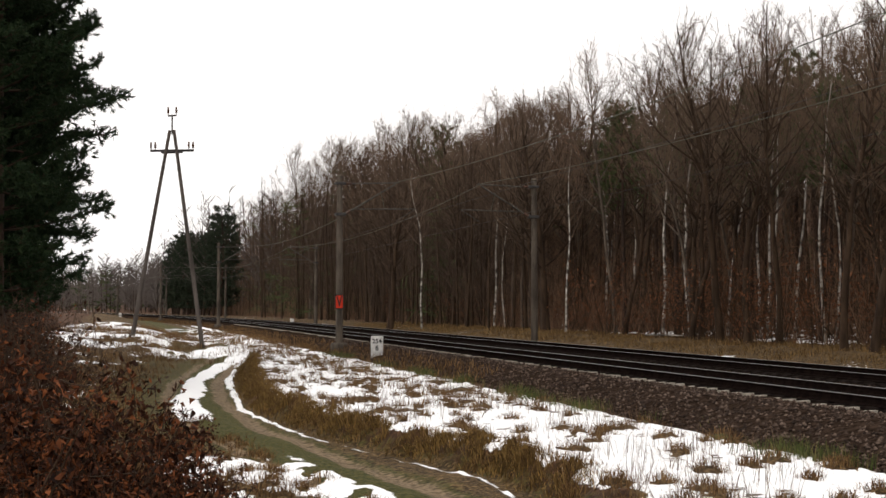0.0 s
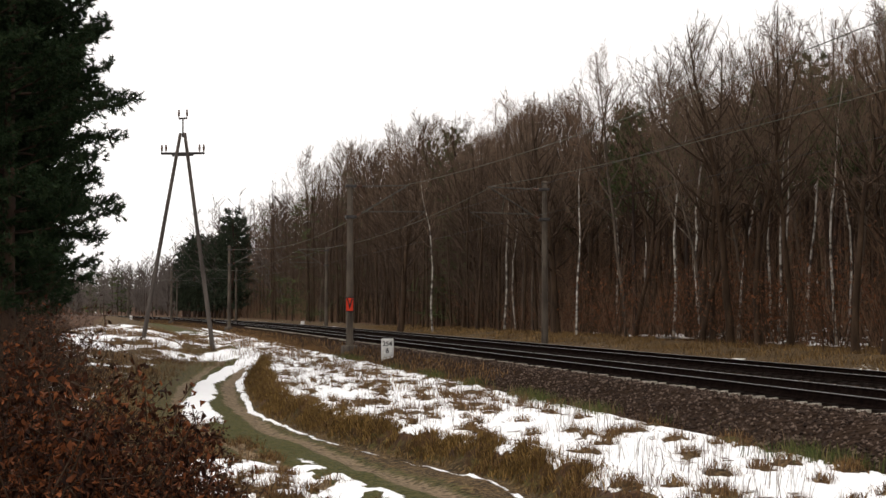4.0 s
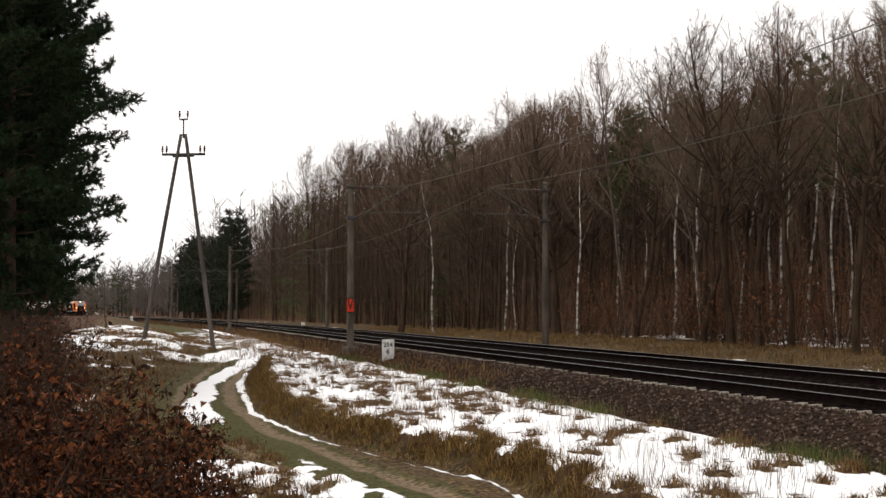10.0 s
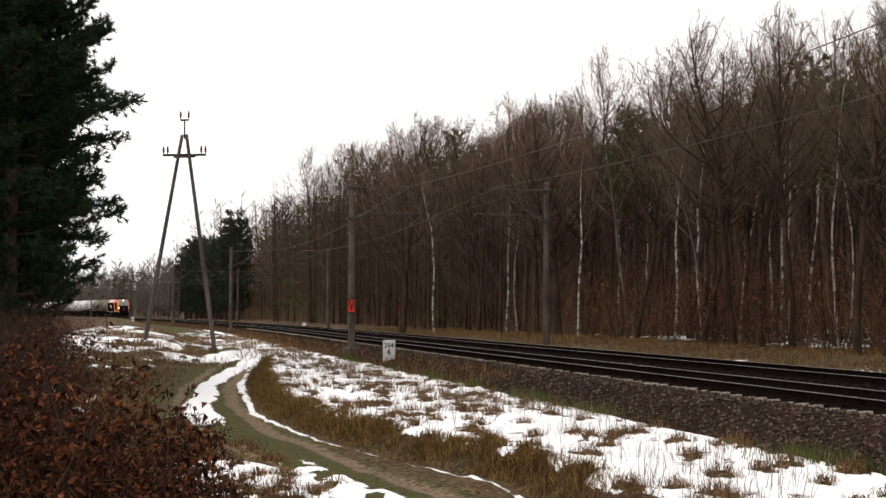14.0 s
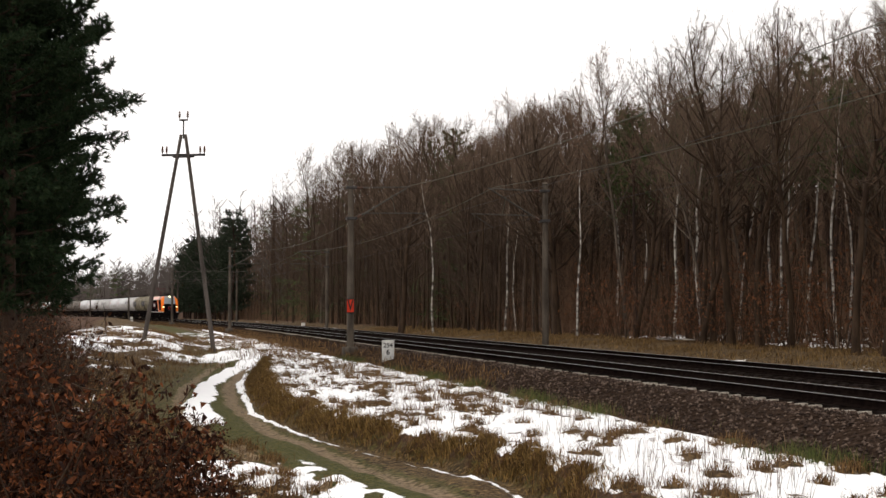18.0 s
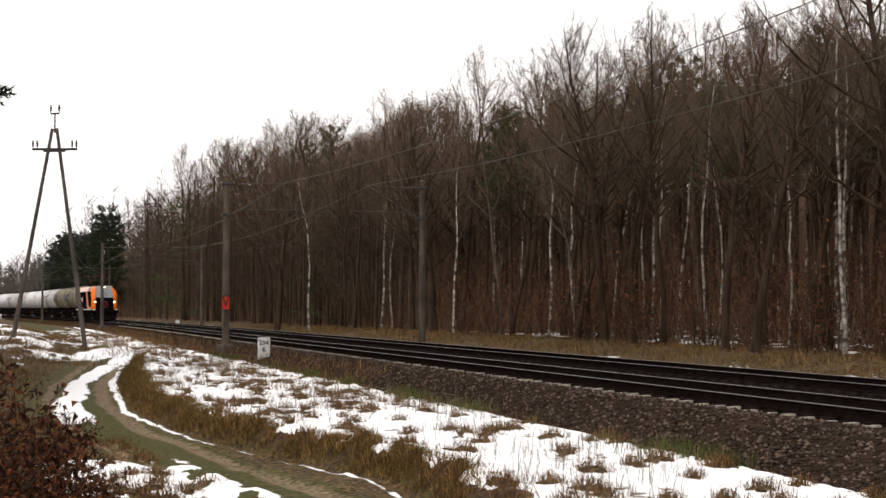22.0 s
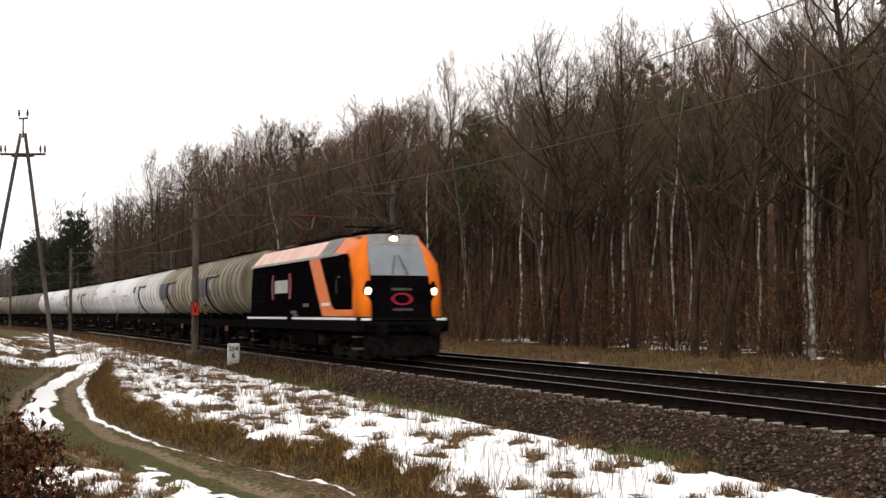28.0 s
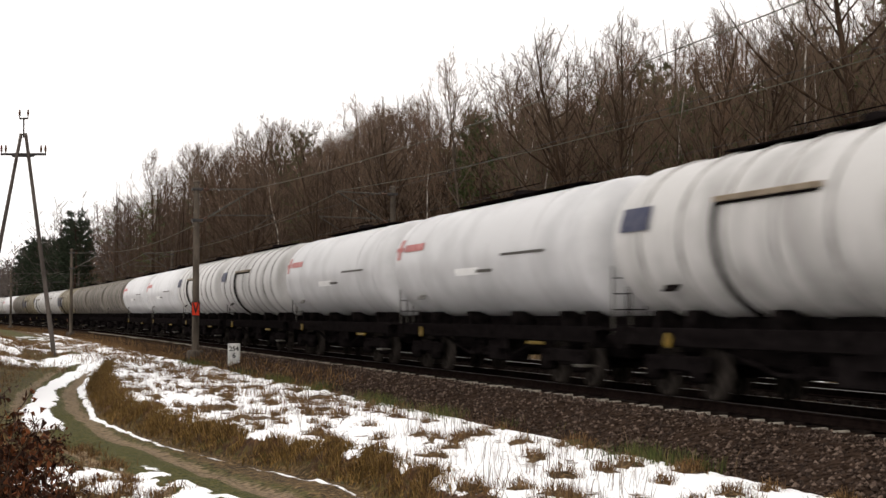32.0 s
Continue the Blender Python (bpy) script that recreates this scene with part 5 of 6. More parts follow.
def quadsheet(points, thick=None):
    """A smooth sheet through a grid of points (rows of equal length)."""
    bm = bmesh.new()
    rows = [[bm.verts.new(p) for p in row] for row in points]
    for a, b in zip(rows, rows[1:]):
        for k in range(len(a) - 1):
            bm.faces.new((a[k], a[k + 1], b[k + 1], b[k]))
    bmesh.ops.recalc_face_normals(bm, faces=bm.faces)
    if thick:
        bmesh.ops.solidify(bm, geom=list(bm.faces), thickness=thick)
    return bm


def panel(poly, y, thick, sgn):
    """A flat plate on the side wall: polygon of (x, z) at the side y."""
    bm = bmesh.new()
    a = [bm.verts.new((px, sgn * y, pz)) for px, pz in poly]
    b = [bm.verts.new((px, sgn * (y + thick), pz)) for px, pz in poly]
    n = len(poly)
    bm.faces.new(a)
    bm.faces.new(b[::-1])
    for k in range(n):
        bm.faces.new((a[k], b[k], b[(k + 1) % n], a[(k + 1) % n]))
    bmesh.ops.recalc_face_normals(bm, faces=bm.faces)
    return bm


def bracket(x0, way):
    """Outline of a round bracket on the side wall."""
    a = np.linspace(-1, 1, 9)
    out = [(x0 + 0.14 - way * 0.26 * math.cos(u * 1.2), 2.6 + 0.5 * u) for u in a]
    inn = [(x0 + 0.30 * 1 - 0.02 - way * 0.20 * math.cos(u * 1.2) + (0.10 if way > 0 else -0.42), 2.6 + 0.46 * u) for u in a[::-1]]
    return out + inn


def locomotive():
    top = tagged(new("locomotive"), "black and orange six-axle electric freight locomotive with lit headlamps", "locomotive")
    W, ZB, ZS, ZR, WR = 1.48, 1.22, 3.52, 4.12, 1.02
    # box body between the two cabs
    for sgn in (-1, 1):
        part("side_wall", panel([(-9.0, ZB), (8.4, ZB), (8.4, 2.6), (8.0, 3.25), (7.6, ZS), (-8.55, ZS), (-8.75, 3.25), (-8.95, 2.5)], W - 0.04, 0.04, sgn), M_loco_black, top, "glossy black side wall")
        part("roof_slope", quadsheet([[(x, sgn * (W + 0.004), ZS) for x in (-9.0, 3.6)], [(x, sgn * WR, ZR) for x in (-8.5, 3.6)]], 0.03), M_palestripe, top, "pale salmon sloping roof edge")
        part("roof_slope", quadsheet([[(x, sgn * (W + 0.004), ZS) for x in (3.6, 5.7)], [(x, sgn * WR, ZR) for x in (3.6, 5.7)]], 0.03), M_roofgrey, top, "grey sloping roof edge")
        part("roof_slope", quadsheet([[(x, sgn * (W + 0.002), ZS) for x in (5.7, 7.55)], [(x, sgn * WR, ZR) for x in (5.7, 5.95)]], 0.03), M_orange, top, "orange sloping cab roof edge")
        part("gutter_line", panel([(-9.0, ZS - 0.03), (6.6, ZS - 0.03), (6.6, ZS + 0.06), (-9.0, ZS + 0.06)], W, 0.012, sgn), M_galvpale, top, "thin pale gutter line")
        part("stripe", panel([(2.2, ZS - 0.04), (3.8, ZS - 0.04), (5.35, 2.0), (5.62, 1.78), (6.0, 1.69), (6.0, 1.47), (4.22, 1.47)], W, 0.006, sgn), M_orange, top, "slanting orange stripe")
        part("lower_band", panel([(4.6, 1.46), (8.45, 1.46), (8.45, 1.68), (4.6, 1.68)], W, 0.008, sgn), M_orange, top, "orange band under the cab door")
        part("cab_door", panel([(6.15, 1.72), (6.9, 1.72), (6.9, 3.3), (6.15, 3.3)], W, 0.008, sgn), M_loco_black, top, "black cab door")
        part("door_handle", bar((6.3, sgn * (W + 0.03), 2.2), (6.3, sgn * (W + 0.03), 2.7), 0.015), M_galv, top)
        part("door_plate", panel([(6.4, 2.75), (6.75, 2.75), (6.75, 2.80), (6.4, 2.80)], W + 0.01, 0.006, sgn), M_galv, top)
        part("side_window", panel([(7.0, 2.45), (7.75, 2.45), (7.5, 3.3), (7.0, 3.3)], W, 0.007, sgn), M_loco_black, top, "dark cab side window")
        part("white_line", panel([(-9.7, 1.34), (-1.6, 1.34), (-1.6, 1.42), (-9.7, 1.42)], W + 0.02, 0.012, sgn), M_linewhite, top, "white line along the sill")
        part("white_line", panel([(-0.6, 1.34), (8.9, 1.34), (8.9, 1.42), (-0.6, 1.42)], W + 0.02, 0.012, sgn), M_linewhite, top, "white line along the sill")
        part("skirt", panel([(-9.65, 0.98), (9.2, 0.98), (9.2, 1.33), (-9.65, 1.33)], W - 0.02, 0.05, sgn), M_under, top, "dark side sill")
        part("emblem", panel([(-3.9, 2.35), (-1.5, 2.35), (-1.5, 2.85), (-3.9, 2.85)], W, 0.010, sgn), M_galvpale, top, "pale grey lettered emblem bar")
        for x0 in (-4.45, -1.25):
            part("emblem_bracket", panel(bracket(x0, 1 if x0 < -3 else -1), W, 0.009, sgn), M_redlogo, top, "red emblem bracket")
        for x0, x1, z0, z1 in ((1.2, 2.1, 1.80, 1.92), (-0.9, 0.1, 1.55, 1.66), (-0.5, 0.3, 1.44, 1.52)):
            part("inscription", panel([(x0, z0), (x1, z0), (x1, z1), (x0, z1)], W, 0.008, sgn), M_galv, top, "small pale inscription bar")
        part("inscription", panel([(4.2, 1.82), (5.3, 1.82), (5.3, 1.92), (4.2, 1.92)], W + 0.004, 0.008, sgn), M_linewhite, top, "small white inscription bar")
        for x0 in (-8.2, -6.9):
            grille = part("grille", panel([(x0, 2.0), (x0 + 1.0, 2.0), (x0 + 1.0, 3.2), (x0, 3.2)], W, 0.010, sgn), M_under, top, "dark louvred grille")
            for k in range(5):
                part("slat", panel([(x0 + 0.05, 2.1 + k * 0.22), (x0 + 0.95, 2.1 + k * 0.22), (x0 + 0.95, 2.2 + k * 0.22), (x0 + 0.05, 2.2 + k * 0.22)], W + 0.01, 0.012, sgn), M_loco_black, grille)
    part("roof", quadsheet([[(x, y, ZR + 0.07 * (1 - (y / WR) ** 2)) for x in (-8.6, -4, 0, 4, 7.5)] for y in np.linspace(-WR, WR, 7)], 0.05), M_roofgrey, top)
    part("frame", blk(-9.2, 9.2, -1.35, 1.35, 0.98, 1.24, 0.05), M_under, top, "dark underframe")
    # two cabs
    for end in (1, -1):
        rear, nose = (0.0, 0.42) if end == 1 else (0.45, 0.0)
        X1 = (8.40, 8.36, 8.0, 7.5, 5.9) if end == 1 else (9.0, 8.95, 8.75, 8.55, 8.0)

        def fx(z):
            return front_x(z) + rear

        Z = (1.45, 2.0, 2.45, 2.6, 3.2, 3.62, 3.85, 4.12)

        def half(z):
            return float(np.interp(z, (1.0, 2.5, 3.5, 4.12), (1.02, 1.00, 0.95, 0.84)))

        def side(z):
            return float(np.interp(z, (1.2, ZS, ZR), (W + 0.004, W + 0.004, WR)))

        def f(z, u):
            """From the windscreen post (u 0) round the cheek to the side wall (u 1)."""
            x0, y0 = fx(z), half(z)
            x1, y1 = float(np.interp(z, (1.45, 2.4, 3.2, 3.5, 4.12), X1)), side(z)
            cx, cy = x0 - 0.06, y1 - 0.06
            return ((1 - u) ** 2 * x0 + 2 * u * (1 - u) * cx + u * u * x1, (1 - u) ** 2 * y0 + 2 * u * (1 - u) * cy + u * u * y1)

        for sgn in (-1, 1):
            rows = []
            for z in Z:
                row = []
                for u in np.linspace(0, 1, 9):
                    x, y = f(z, u)
                    row.append((end * x, sgn * y, z))
                rows.append(row)
            ch = part("cheek", quadsheet(rows, 0.03), M_orange if end == 1 else M_loco_black, top, "orange cab corner" if end == 1 else "black cab corner")
            for p in ch.data.polygons:
                p.use_smooth = True
            rows = [[(end * fx(z), sgn * y, z) for y in (0.0, half(z))] for z in Z]
            # lamp cluster
            x, y = f(2.25, 0.10)
            yaw = math.atan2(sgn * 0.62, 1.0)
            hl = part("headlamp_housing", lathe([(0.10, -0.05), (0.27, -0.04), (0.29, 0.0), (0.26, 0.03), (0.10, 0.03)], 18, "X"), M_loco_black, top, "black almond lamp housing")
            hl.matrix_basis = Matrix.Translation((end * x, sgn * y, 2.18)) @ Matrix.Rotation(math.pi if end < 0 else 0, 4, "Z") @ Matrix.Rotation(yaw * end, 4, "Z") @ Matrix.Diagonal((1, 0.62, 1.5, 1))
            lamp = part("lamp", lathe([(0.03, 0.0), (0.13, 0.0), (0.12, 0.05), (0.02, 0.07)], 16, "X"), M_lamp if end == 1 else M_glass, hl, "lit round headlamp")
            lamp.matrix_basis = Matrix.Translation((0.03, 0, 0.06)) @ Matrix.Diagonal((1, 1.15, 0.60, 1))
        ys = np.linspace(-1, 1, 7)

        def face(z0, z1, n=4, inset=0.0):
            return [[(end * (fx(z) + 0.07 * (1 - u * u) - inset), u * half(z), z) for u in ys] for z in np.linspace(z0, z1, n)]

        part("front_panel", quadsheet(face(1.3, 2.76), 0.03), M_loco_black, top, "black front panel")
        ws = part("windscreen", quadsheet([[(end * (fx(z) + 0.07 * (1 - u * u)), u * half(z) * 0.985, z) for u in ys] for z in np.linspace(2.78, 3.80, 6)], 0.02), M_glass, top, "large windscreen with the sky's grey reflection in its colour")
        for u in (-0.12, 0.12):
            part("wiper", bar((end * (fx(2.8) + 0.10), u * 2.2, 2.8), (end * (fx(3.45) + 0.10), u * 0.5, 3.45), 0.016, sides=5), M_black, ws)
        part("brow", quadsheet(face(3.81, 4.15), 0.03), M_roofgrey, top, "grey brow above the windscreen")
        hl = part("top_headlamp", lathe([(0.05, -0.04), (0.17, -0.03), (0.18, 0.03), (0.05, 0.03)], 16, "X"), M_loco_black, top)
        hl.location = (end * (fx(3.98) + 0.06), 0, 3.98)
        lp = part("lamp", lathe([(0.03, 0), (0.125, 0), (0.10, 0.03), (0.03, 0.04)], 16, "X"), M_toplamp if end == 1 else M_glass, hl, "lit top headlamp")
        lp.location = (0.02 if end > 0 else -0.06, 0, 0)
        # emblem ring, inscription bars, nose bumper, snow plough
        ring = [[(end * (fx(2.02 + 0.20 * math.sin(a) * r) + 0.095), 0.36 * math.cos(a) * r, 2.02 + 0.20 * math.sin(a) * r) for a in np.linspace(0, 2 * math.pi, 25)] for r in (0.72, 1.0)]
        part("emblem_ring", quadsheet(ring, 0.012), M_redlogo, top, "red ring emblem")
        for z, w in ((2.33, 0.34), (1.68, 0.33)):
            part("inscription", blk(end * (fx(z) + 0.05) - 0.02, end * (fx(z) + 0.05) + 0.03, -w, w, z - 0.04, z + 0.04, 0.004), M_galv, top, "pale inscription bar")
        part("bumper", blk(*sorted((end * 8.5, end * (9.62 - nose))), -1.42, 1.42, 0.95, 1.32, 0.06), M_under, top, "black buffer beam")
        part("deck_plate", blk(*sorted((end * 8.5, end * (9.66 - nose))), -1.44, 1.44, 1.335, 1.40, 0.01), M_under, top, "dark plate over the buffer beam")
        for sgn in (-1, 1):
            part("step_light", blk(*sorted((end * (9.3 - nose), end * (9.67 - nose))), sgn * 1.25 - 0.16, sgn * 1.25 + 0.16, 1.33, 1.405, 0.01), M_linewhite, top)
            buffer(top, end * (9.55 - nose), sgn * 0.875, end)
            part("step", blk(*sorted((end * 8.4, end * 8.95)), sgn * 1.36 - 0.14, sgn * 1.36 + 0.14, 0.40, 0.46, 0.01), M_galv, top, "bright edged cab step")
            part("step", blk(*sorted((end * 8.4, end * 8.95)), sgn * 1.36 - 0.14, sgn * 1.36 + 0.14, 0.78, 0.83, 0.01), M_galv, top, "bright edged cab step")
            part("step_hanger", blk(*sorted((end * 8.6, end * 8.72)), sgn * 1.36 - 0.03, sgn * 1.36 + 0.03, 0.40, 1.0, 0.01), M_under, top)
            part("handrail", bar((end * (9.0 - nose), sgn * 1.42, 1.4), (end * (9.0 - nose), sgn * 1.42, 2.0), 0.014), M_under, top)
        part("plough", quadsheet([[(end * (9.35 - nose), y, 0.95) for y in (-1.3, 0, 1.3)], [(end * (9.55 - nose + 0.2 * (1 - abs(y))), y, 0.22) for y in (-1.25, 0, 1.25)]], 0.03), M_under, top, "black rail guard")
        part("coupling_hook", blk(*sorted((end * (9.5 - nose), end * (9.95 - nose))), -0.06, 0.06, 0.98, 1.12, 0.02), M_under, top)
    for x in (5.6, -5.6):
        bogie(top, x, (-2.0, 0.0, 2.0), 0.6, 2.75)
    for x0, x1, yy in ((-2.1, 2.1, 1.25),):
        part("transformer_box", blk(x0, x1, -yy, yy, 0.38, 0.98, 0.06), M_under, top, "dark equipment box")
    for x0 in (-2.6, 2.2):
        part("air_tank", bar((x0, -1.1, 0.62), (x0, 1.1, 0.62), 0.2, sides=14), M_galv, top, "grey air reservoir")
    # roof gear
    for x in (-2.2, 0.3, 2.6):
        part("roof_box", blk(x - 0.8, x + 0.8, -0.7, 0.7, 4.16, 4.36, 0.05), M_under, top, "dark roof equipment box")
    part("roof_rail", bar((-7.5, 0.55, 4.42), (7.0, 0.55, 4.42), 0.025), M_under, top, "roof busbar")
    for x in (-6.5, -4.5, 4.6, 6.4):
        part("roof_insulator", lathe([(0.05, 0), (0.09, 0.05), (0.05, 0.10), (0.09, 0.15), (0.05, 0.2)], 10), M_insul, top).location = (x, 0.55, 4.17)
    # pantographs: the rear one raised, the front one folded
    raised = part("pantograph", blk(-0.9, 0.9, -0.55, 0.55, 4.28, 4.36, 0.02), M_pantored, top, "raised red single-arm pantograph")
    raised.location = (-5.6, 0, 0)
    for yy in (-0.3, 0.3):
        part("lower_arm", bar((-0.6, yy * 0.4, 4.36), (0.95, yy * 0.4, 5.02), 0.045), M_pantored, raised)
        part("upper_arm", bar((0.95, yy * 0.6, 5.02), (-0.25, yy * 1.9, 5.60), 0.028), M_pantored, raised)
        part("carbon_strip", bar((-0.25 + yy * 0.5, -0.85, 5.62), (-0.25 + yy * 0.5, 0.85, 5.62), 0.03), M_pantored, raised, "contact strip")
    for yy in (-0.85, 0.85):
        part("horn", bar((-0.25, yy, 5.62), (-0.25, yy * 1.12, 5.40), 0.02), M_pantored, raised)
    fold = part("pantograph", blk(-0.9, 0.9, -0.55, 0.55, 4.28, 4.36, 0.02), M_under, top, "folded dark pantograph")
    fold.location = (5.4, 0, 0)
    part("lower_arm", bar((-0.8, 0, 4.40), (0.9, 0, 4.46), 0.045), M_under, fold)
    part("upper_arm", bar((0.9, 0, 4.46), (-0.6, 0, 4.54), 0.03), M_under, fold)
    part("carbon_strip", bar((-0.6, -0.85, 4.56), (-0.6, 0.85, 4.56), 0.03), M_under, fold)
    return top


WAGON = 15.1


def tank_wagon(kind):
    names = {"beige": ("grimy beige ribbed tank wagon with faded blue lettering", TANK_BEIGE), "white": ("off-white ribbed tank wagon, streaked with dirt", TANK_WHITE),
             "clean": ("smooth clean white tank wagon with a red emblem", TANK_CLEAN), "grey": ("sooty dark grey ribbed tank wagon", TANK_GREY)}
    label, paint = names[kind]
    top = tagged(new("tank_wagon"), label, "tank wagon", "tank wagons of the train")
    R, ZC, H = 1.5, 2.92, 7.12
    prof = [(0.02, -H), (0.6, -H + 0.05), (1.08, -H + 0.14), (1.34, -H + 0.25), (1.46, -H + 0.38), (R, -H + 0.56)]
    prof += [(R, x) for x in np.linspace(-5.8, 5.8, 9)] + [(r, -x) for r, x in reversed(prof)]
    tank = part("tank", lathe(prof, 48, "X"), paint, top)
    tank.location = (0, 0, ZC)
    ribs = np.linspace(-5.6, 5.6, 10) if kind in ("beige", "grey") else (np.linspace(-5.5, 5.5, 8) if kind == "white" else (-6.0, -4.1, 4.1, 6.0))
    proud = 0.035 if kind != "clean" else 0.012
    me = None
    for x in ribs:
        if me is None:
            ob = part("rib", lathe([(R - 0.02, -0.06), (R + proud, -0.04), (R + proud, 0.04), (R - 0.02, 0.06)], 48, "X"), {"beige": RIB_BEIGE, "white": RIB_WHITE}.get(kind, paint), tank)
            me = ob.data
        else:
            ob = part("rib", me, None, tank)
        ob.location = (x, 0, 0)
    # ladder hoop and shade bar on the flank, dome walkway
    part("walkway", blk(-4.4, 4.4, -0.36, 0.36, R + 0.04, R + 0.07, 0.01), M_under, tank, "dark grated roof walkway")
    for x in (-3.6, -1.2, 1.2, 3.6):
        part("walkway_post", blk(x - 0.04, x + 0.04, -0.36, 0.36, R - 0.06, R + 0.07, 0.01), M_under, tank)
    part("dome", lathe([(0.34, R - 0.05), (0.34, R + 0.14), (0.28, R + 0.2), (0.05, R + 0.22)], 18), M_under, tank, "hatch dome")
    for yy in (-0.42, 0.42):
        part("handrail", bar((-2.0, yy, R + 0.22), (2.0, yy, R + 0.22), 0.012, sides=5), M_under, tank)
        for x in (-2.0, 0, 2.0):
            part("rail_post", bar((x, yy, R + 0.08), (x, yy, R + 0.22), 0.012, sides=5), M_under, tank)
    for sgn in (-1, 1):
        if kind in ("beige", "white"):
            part("drip_bar", blk(-1.6, 1.6, -0.06, 0.06, -0.05, 0.05, 0.012), M_dripbar, tank, "brown drip bar over the heating pipes").location = (-1.1, sgn * (R * 0.935 + 0.05), 0.53)
            # near-black strip added as the shadow that the drip bar casts
            part("drip_shadow_plate", blk(-1.55, 1.55, -0.02, 0.02, -0.02, 0.02, 0.005), M_under, tank, "painted shadow strip under the drip bar").location = (-1.1, sgn * (R * 0.95 + 0.03), 0.46)
            arc = Heap()
            arc.tube([(-2.66, sgn * (R + 0.03) * math.cos(a), (R + 0.03) * math.sin(a)) for a in np.linspace(0.36, -1.2, 12)], [0.06] * 12, 4)
            part("heating_pipe", arc.mesh("heating_pipe", M_under), None, tank, "dark curved pipe")
        part("notice", blk(-0.28, 0.28, -0.01, 0.012, -0.13, 0.13, 0.004), M_under if kind != "clean" else M_galv, tank, "small dark notice plate").matrix_basis = Matrix.Translation((-4.7, sgn * (R * math.cos(0.62) + 0.01), -R * math.sin(0.62))) @ Matrix.Rotation(sgn * 0.62, 4, "X")

        def mark(x0, x1, a0, a1, material, nm, lab):
            rows = [[(x, sgn * (R + proud + 0.006) * math.cos(a), (R + proud + 0.006) * math.sin(a)) for x in (x0, x1)] for a in np.linspace(a0, a1, 5)]
            part(nm, quadsheet(rows, 0.004), material, tank, lab)

        if kind == "beige":
            for x0, x1 in ((-6.5, -5.8), (-5.35, -4.6), (-4.05, -3.5), (-2.45, -1.85)):
                mark(x0, x1, -0.32, 0.33, M_blueprint, "letter_bar", "worn blue lettering bar")
            mark(-1.75, -1.3, -0.1, 0.2, M_galvpale, "patch", "pale repainted patch")
        if kind == "white":
            mark(-6.3, -5.1, 0.10, 0.40, M_blueprint, "letter_bar", "faded blue lettering bar")
        if kind == "clean":
            mark(-6.35, -6.05, 0.10, 0.50, M_fadedred, "emblem", "faded red emblem")
            mark(-6.55, -5.85, 0.26, 0.34, M_fadedred, "emblem_arm", "faded red emblem arm")
            mark(-5.75, -4.0, 0.24, 0.38, M_fadedred, "letter_bar", "faded red lettering bar")
            mark(-1.2, 0.6, -0.28, -0.16, M_linewhite, "notice_panel", "white notice panel")
            mark(2.2, 4.9, -0.02, 0.02, M_galv, "letter_bar", "thin grey line of lettering")
            mark(0.4, 1.5, -0.25, -0.2, M_galv, "letter_bar", "thin grey line of lettering")
    # underframe
    for sgn in (-1, 1):
        part("sole_bar", blk(-7.0, 7.0, sgn * 1.12 - 0.06, sgn * 1.12 + 0.06, 0.94, 1.28, 0.02), M_under, top)
        part("handbrake_wheel", lathe([(0.13, -0.015), (0.15, 0), (0.13, 0.015)], 12, "Y"), M_yellow if kind in ("white", "clean") else M_under, top, "brake handwheel").location = (-4.9, sgn * 1.24, 1.05)
        part("brake_plate", blk(1.1, 1.9, sgn * 1.20 - 0.01, sgn * 1.20 + 0.015, 0.72, 0.98, 0.005), M_under if kind != "beige" else M_rustplate, top)
        part("foot_step", blk(-0.25, 0.25, sgn * 1.3 - 0.15, sgn * 1.3 + 0.15, 0.45, 0.50, 0.01), M_galv, top).location = (6.6, 0, 0)
        part("yellow_handle", blk(3.2, 4.2, sgn * 1.24 - 0.02, sgn * 1.24 + 0.02, 0.86, 0.93, 0.01), M_yellow if kind in ("white", "clean") else M_under, top, "brake rod handle")
        part("truss", bar((-3.4, sgn * 1.0, 0.95), (-1.5, sgn * 1.0, 0.55), 0.04), M_under, top)
        part("truss", bar((3.4, sgn * 1.0, 0.95), (1.5, sgn * 1.0, 0.55), 0.04), M_under, top)
        part("truss", bar((-1.5, sgn * 1.0, 0.55), (1.5, sgn * 1.0, 0.55), 0.04), M_under, top)
    for x in (-5.9, -4.6, -1.6, 1.6, 4.6, 5.9):
        part("saddle", blk(x - 0.14, x + 0.14, -0.98, 0.98, 1.1, 1.60, 0.03), M_under, top, "cradle under the tank")
    part("centre_sill", blk(-6.9, 6.9, -0.45, 0.45, 0.62, 1.5, 0.03), M_under, top)
    part("brake_reservoir", bar((-0.8, 0.62, 0.72), (0.8, 0.62, 0.72), 0.2, sides=12), M_under, top)
    part("brake_cylinder", bar((-1.9, -0.62, 0.72), (-0.9, -0.62, 0.72), 0.18, sides=12), M_under, top)
    part("valve_box", blk(0.2, 1.5, -1.08, -0.5, 0.42, 0.95, 0.03), M_under, top, "sooty brake valve box")
    part("discharge_pipe", bar((-0.4, -1.3, 0.62), (-0.4, 1.3, 0.62), 0.11, sides=10), M_under, top)
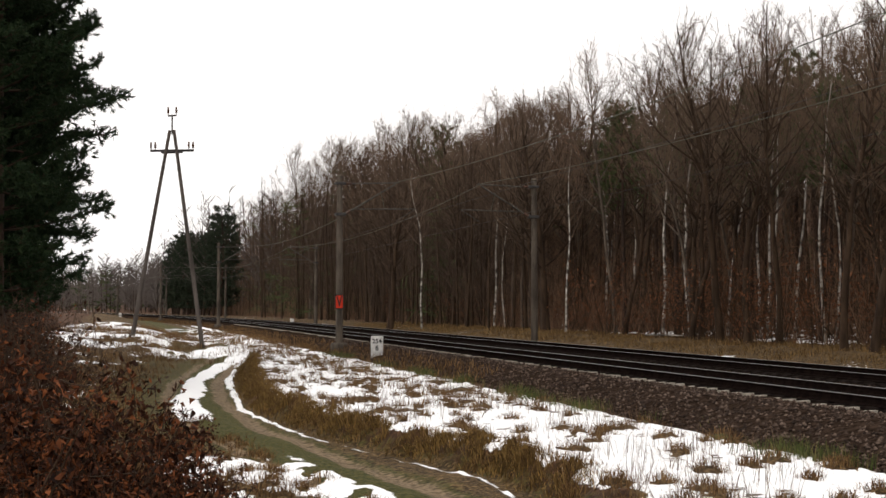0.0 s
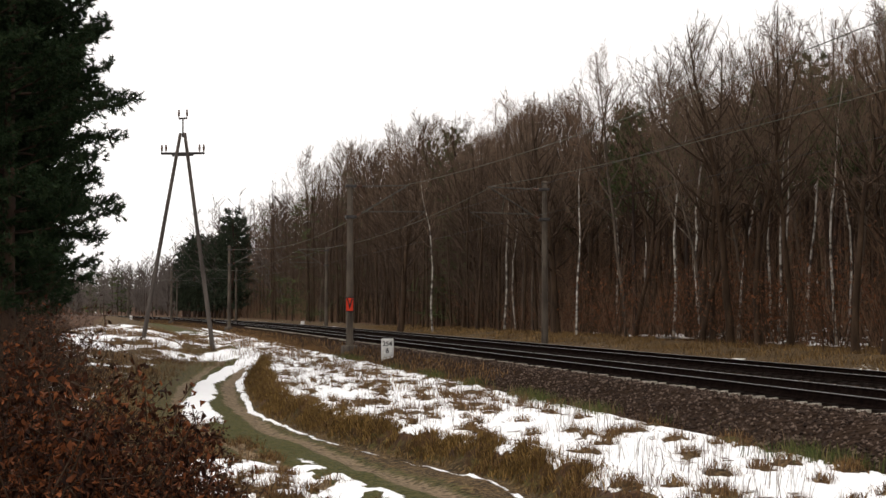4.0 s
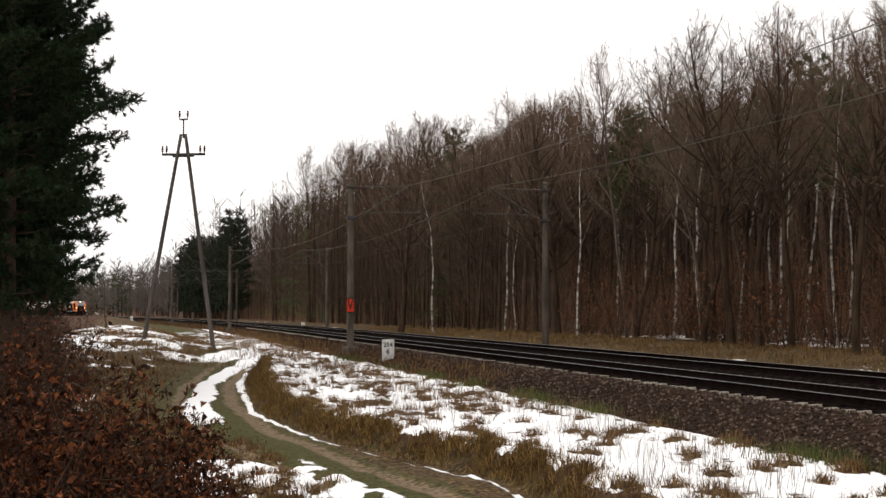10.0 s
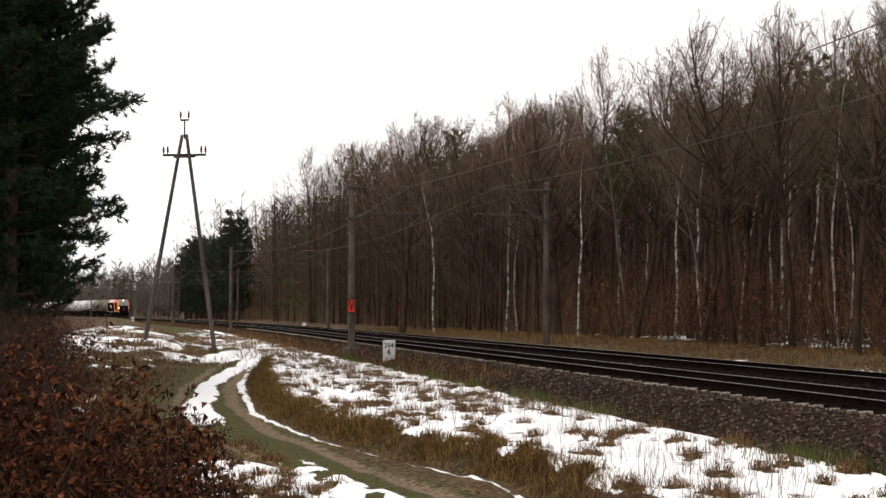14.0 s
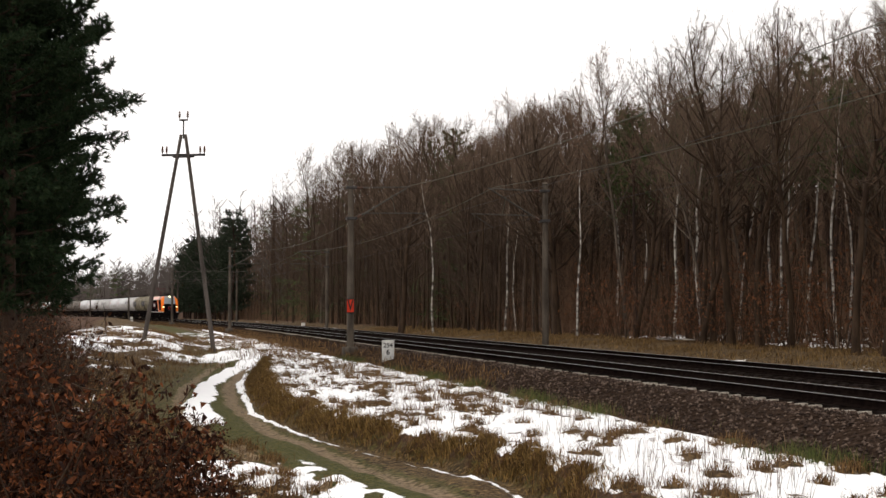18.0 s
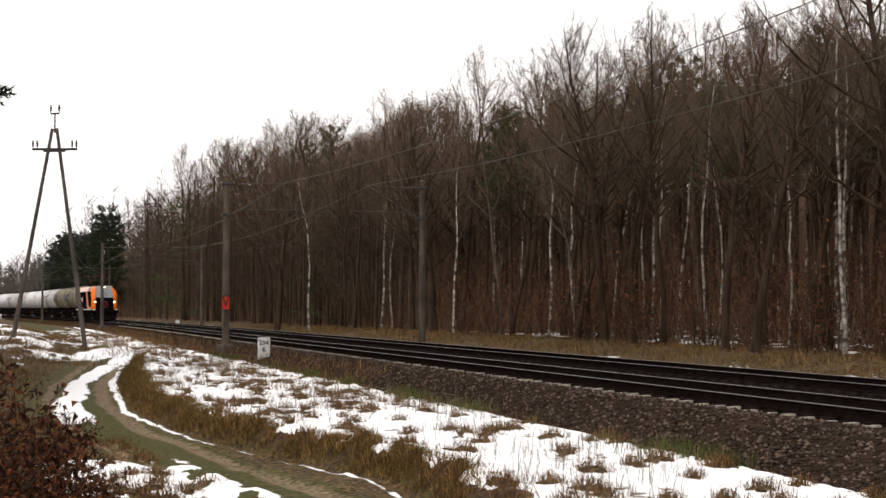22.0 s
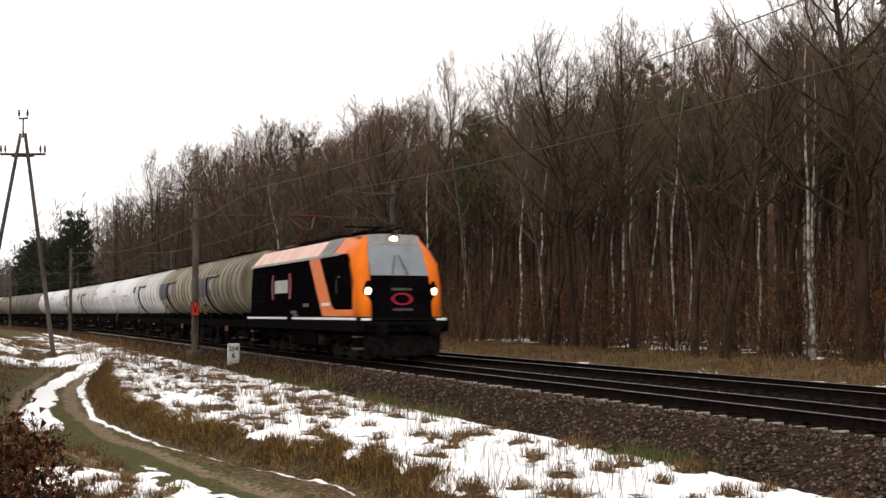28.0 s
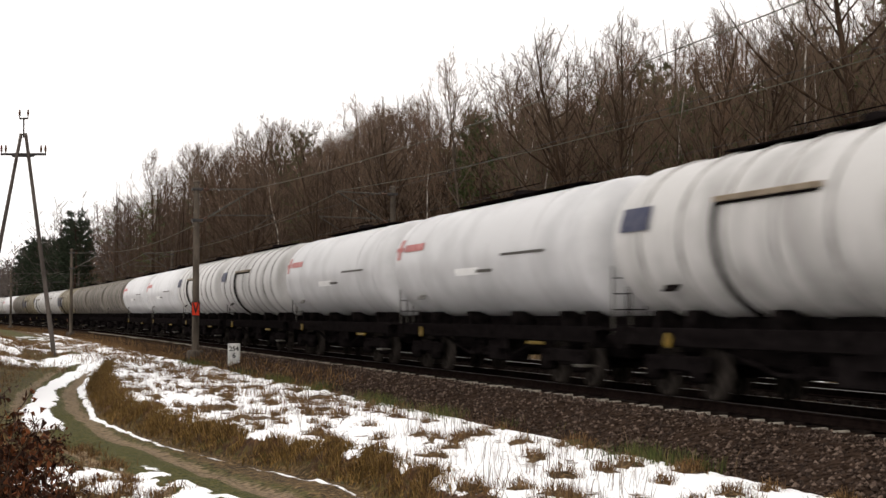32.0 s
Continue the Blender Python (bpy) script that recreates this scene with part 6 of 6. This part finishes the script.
    for end in (-1, 1):
        part("end_beam", blk(*sorted((end * 6.85, end * 7.0)), -1.3, 1.3, 0.85, 1.22, 0.02), M_under, top)
        for sgn in (-1, 1):
            buffer(top, end * 6.95, sgn * 0.875, end)
        for yy in (-0.95, -0.55):
            part("ladder_rail", bar((end * 7.22, yy, 1.1), (end * 7.2, yy, 2.5), 0.02, sides=6), M_under if kind != "clean" else M_galv, top)
        for k in range(4):
            z = 1.3 + k * 0.32
            part("ladder_rung", bar((end * 7.21, -0.95, z), (end * 7.21, -0.55, z), 0.013, sides=5), M_under, top)
        part("end_platform", blk(*sorted((end * 6.9, end * 7.3)), -1.3, 1.3, 1.20, 1.25, 0.01), M_under, top, "narrow end platform")
        part("platform_rail", bar((end * 7.2, 1.2, 1.2), (end * 7.2, 1.2, 2.1), 0.02, sides=6), M_galv, top)
    for x in (-4.9, 4.9):
        bogie(top, x, (-0.9, 0.9), 0.48, 1.25)
    return top


ORDER = ("beige", "beige", "white", "clean", "clean", "white", "white", "clean", "clean", "grey", "grey", "grey", "beige", "white", "white", "beige", "grey", "clean", "white", "beige", "grey", "white", "clean", "beige", "grey")
loco = locomotive()
made = {}
wagons = []
for kind in ORDER:
    if kind in made:
        wagons.append(copy_thing(made[kind], pose(0, 0, 0)))
    else:
        made[kind] = tank_wagon(kind)
        wagons.append(made[kind])

# where the locomotive's front stands along the track
FRONT = ((0, 585.6), (5, 484.4), (10, 382.7), (13, 321.6), (16.5, 250.2), (19, 198.7), (21, 156.7), (24, 93.2), (25.5, 60.8), (27.6, 15.2), (28.5, -3.4), (29.3, -19.7), (30, -34.1), (31.3, -61.6), (32, -76.6))


def on_track(s_mid, half_base):
    """Pose of a vehicle whose two pivots ride on the near track; +X points to smaller s."""
    ax, ay, _ = track(s_mid - half_base)
    bx, by, _ = track(s_mid + half_base)
    return Matrix.Translation(((ax + bx) / 2, (ay + by) / 2, 0)) @ Matrix.Rotation(math.atan2(ay - by, ax - bx), 4, "Z")


def roll_wheels(vehicle, radius):
    """Wheels turn with the way run, one row for each picture of the film."""
    times = [k / FPS for k in range(32 * FPS + 1)]
    run = np.interp(times, [t for t, _ in FRONT], [s for _, s in FRONT])
    for ws in [o for o in vehicle.children_recursive if o.name.startswith("wheelset")]:
        base = Matrix.Translation(ws.location)
        walk(ws, [(t, base @ Matrix.Rotation(-float(s) / radius, 4, "Y")) for t, s in zip(times, run)])


def motions():
    walk(loco, [(t, on_track(s + LOCO_HALF, 5.6)) for t, s in FRONT])
    roll_wheels(loco, 0.6)
    for w in wagons[:5]:
        roll_wheels(w, 0.48)
    for k, w in enumerate(wagons):
        walk(w, [(t, on_track(s + 2 * LOCO_HALF + 0.6 + (k + 0.5) * WAGON, 4.9)) for t, s in FRONT])


motions()
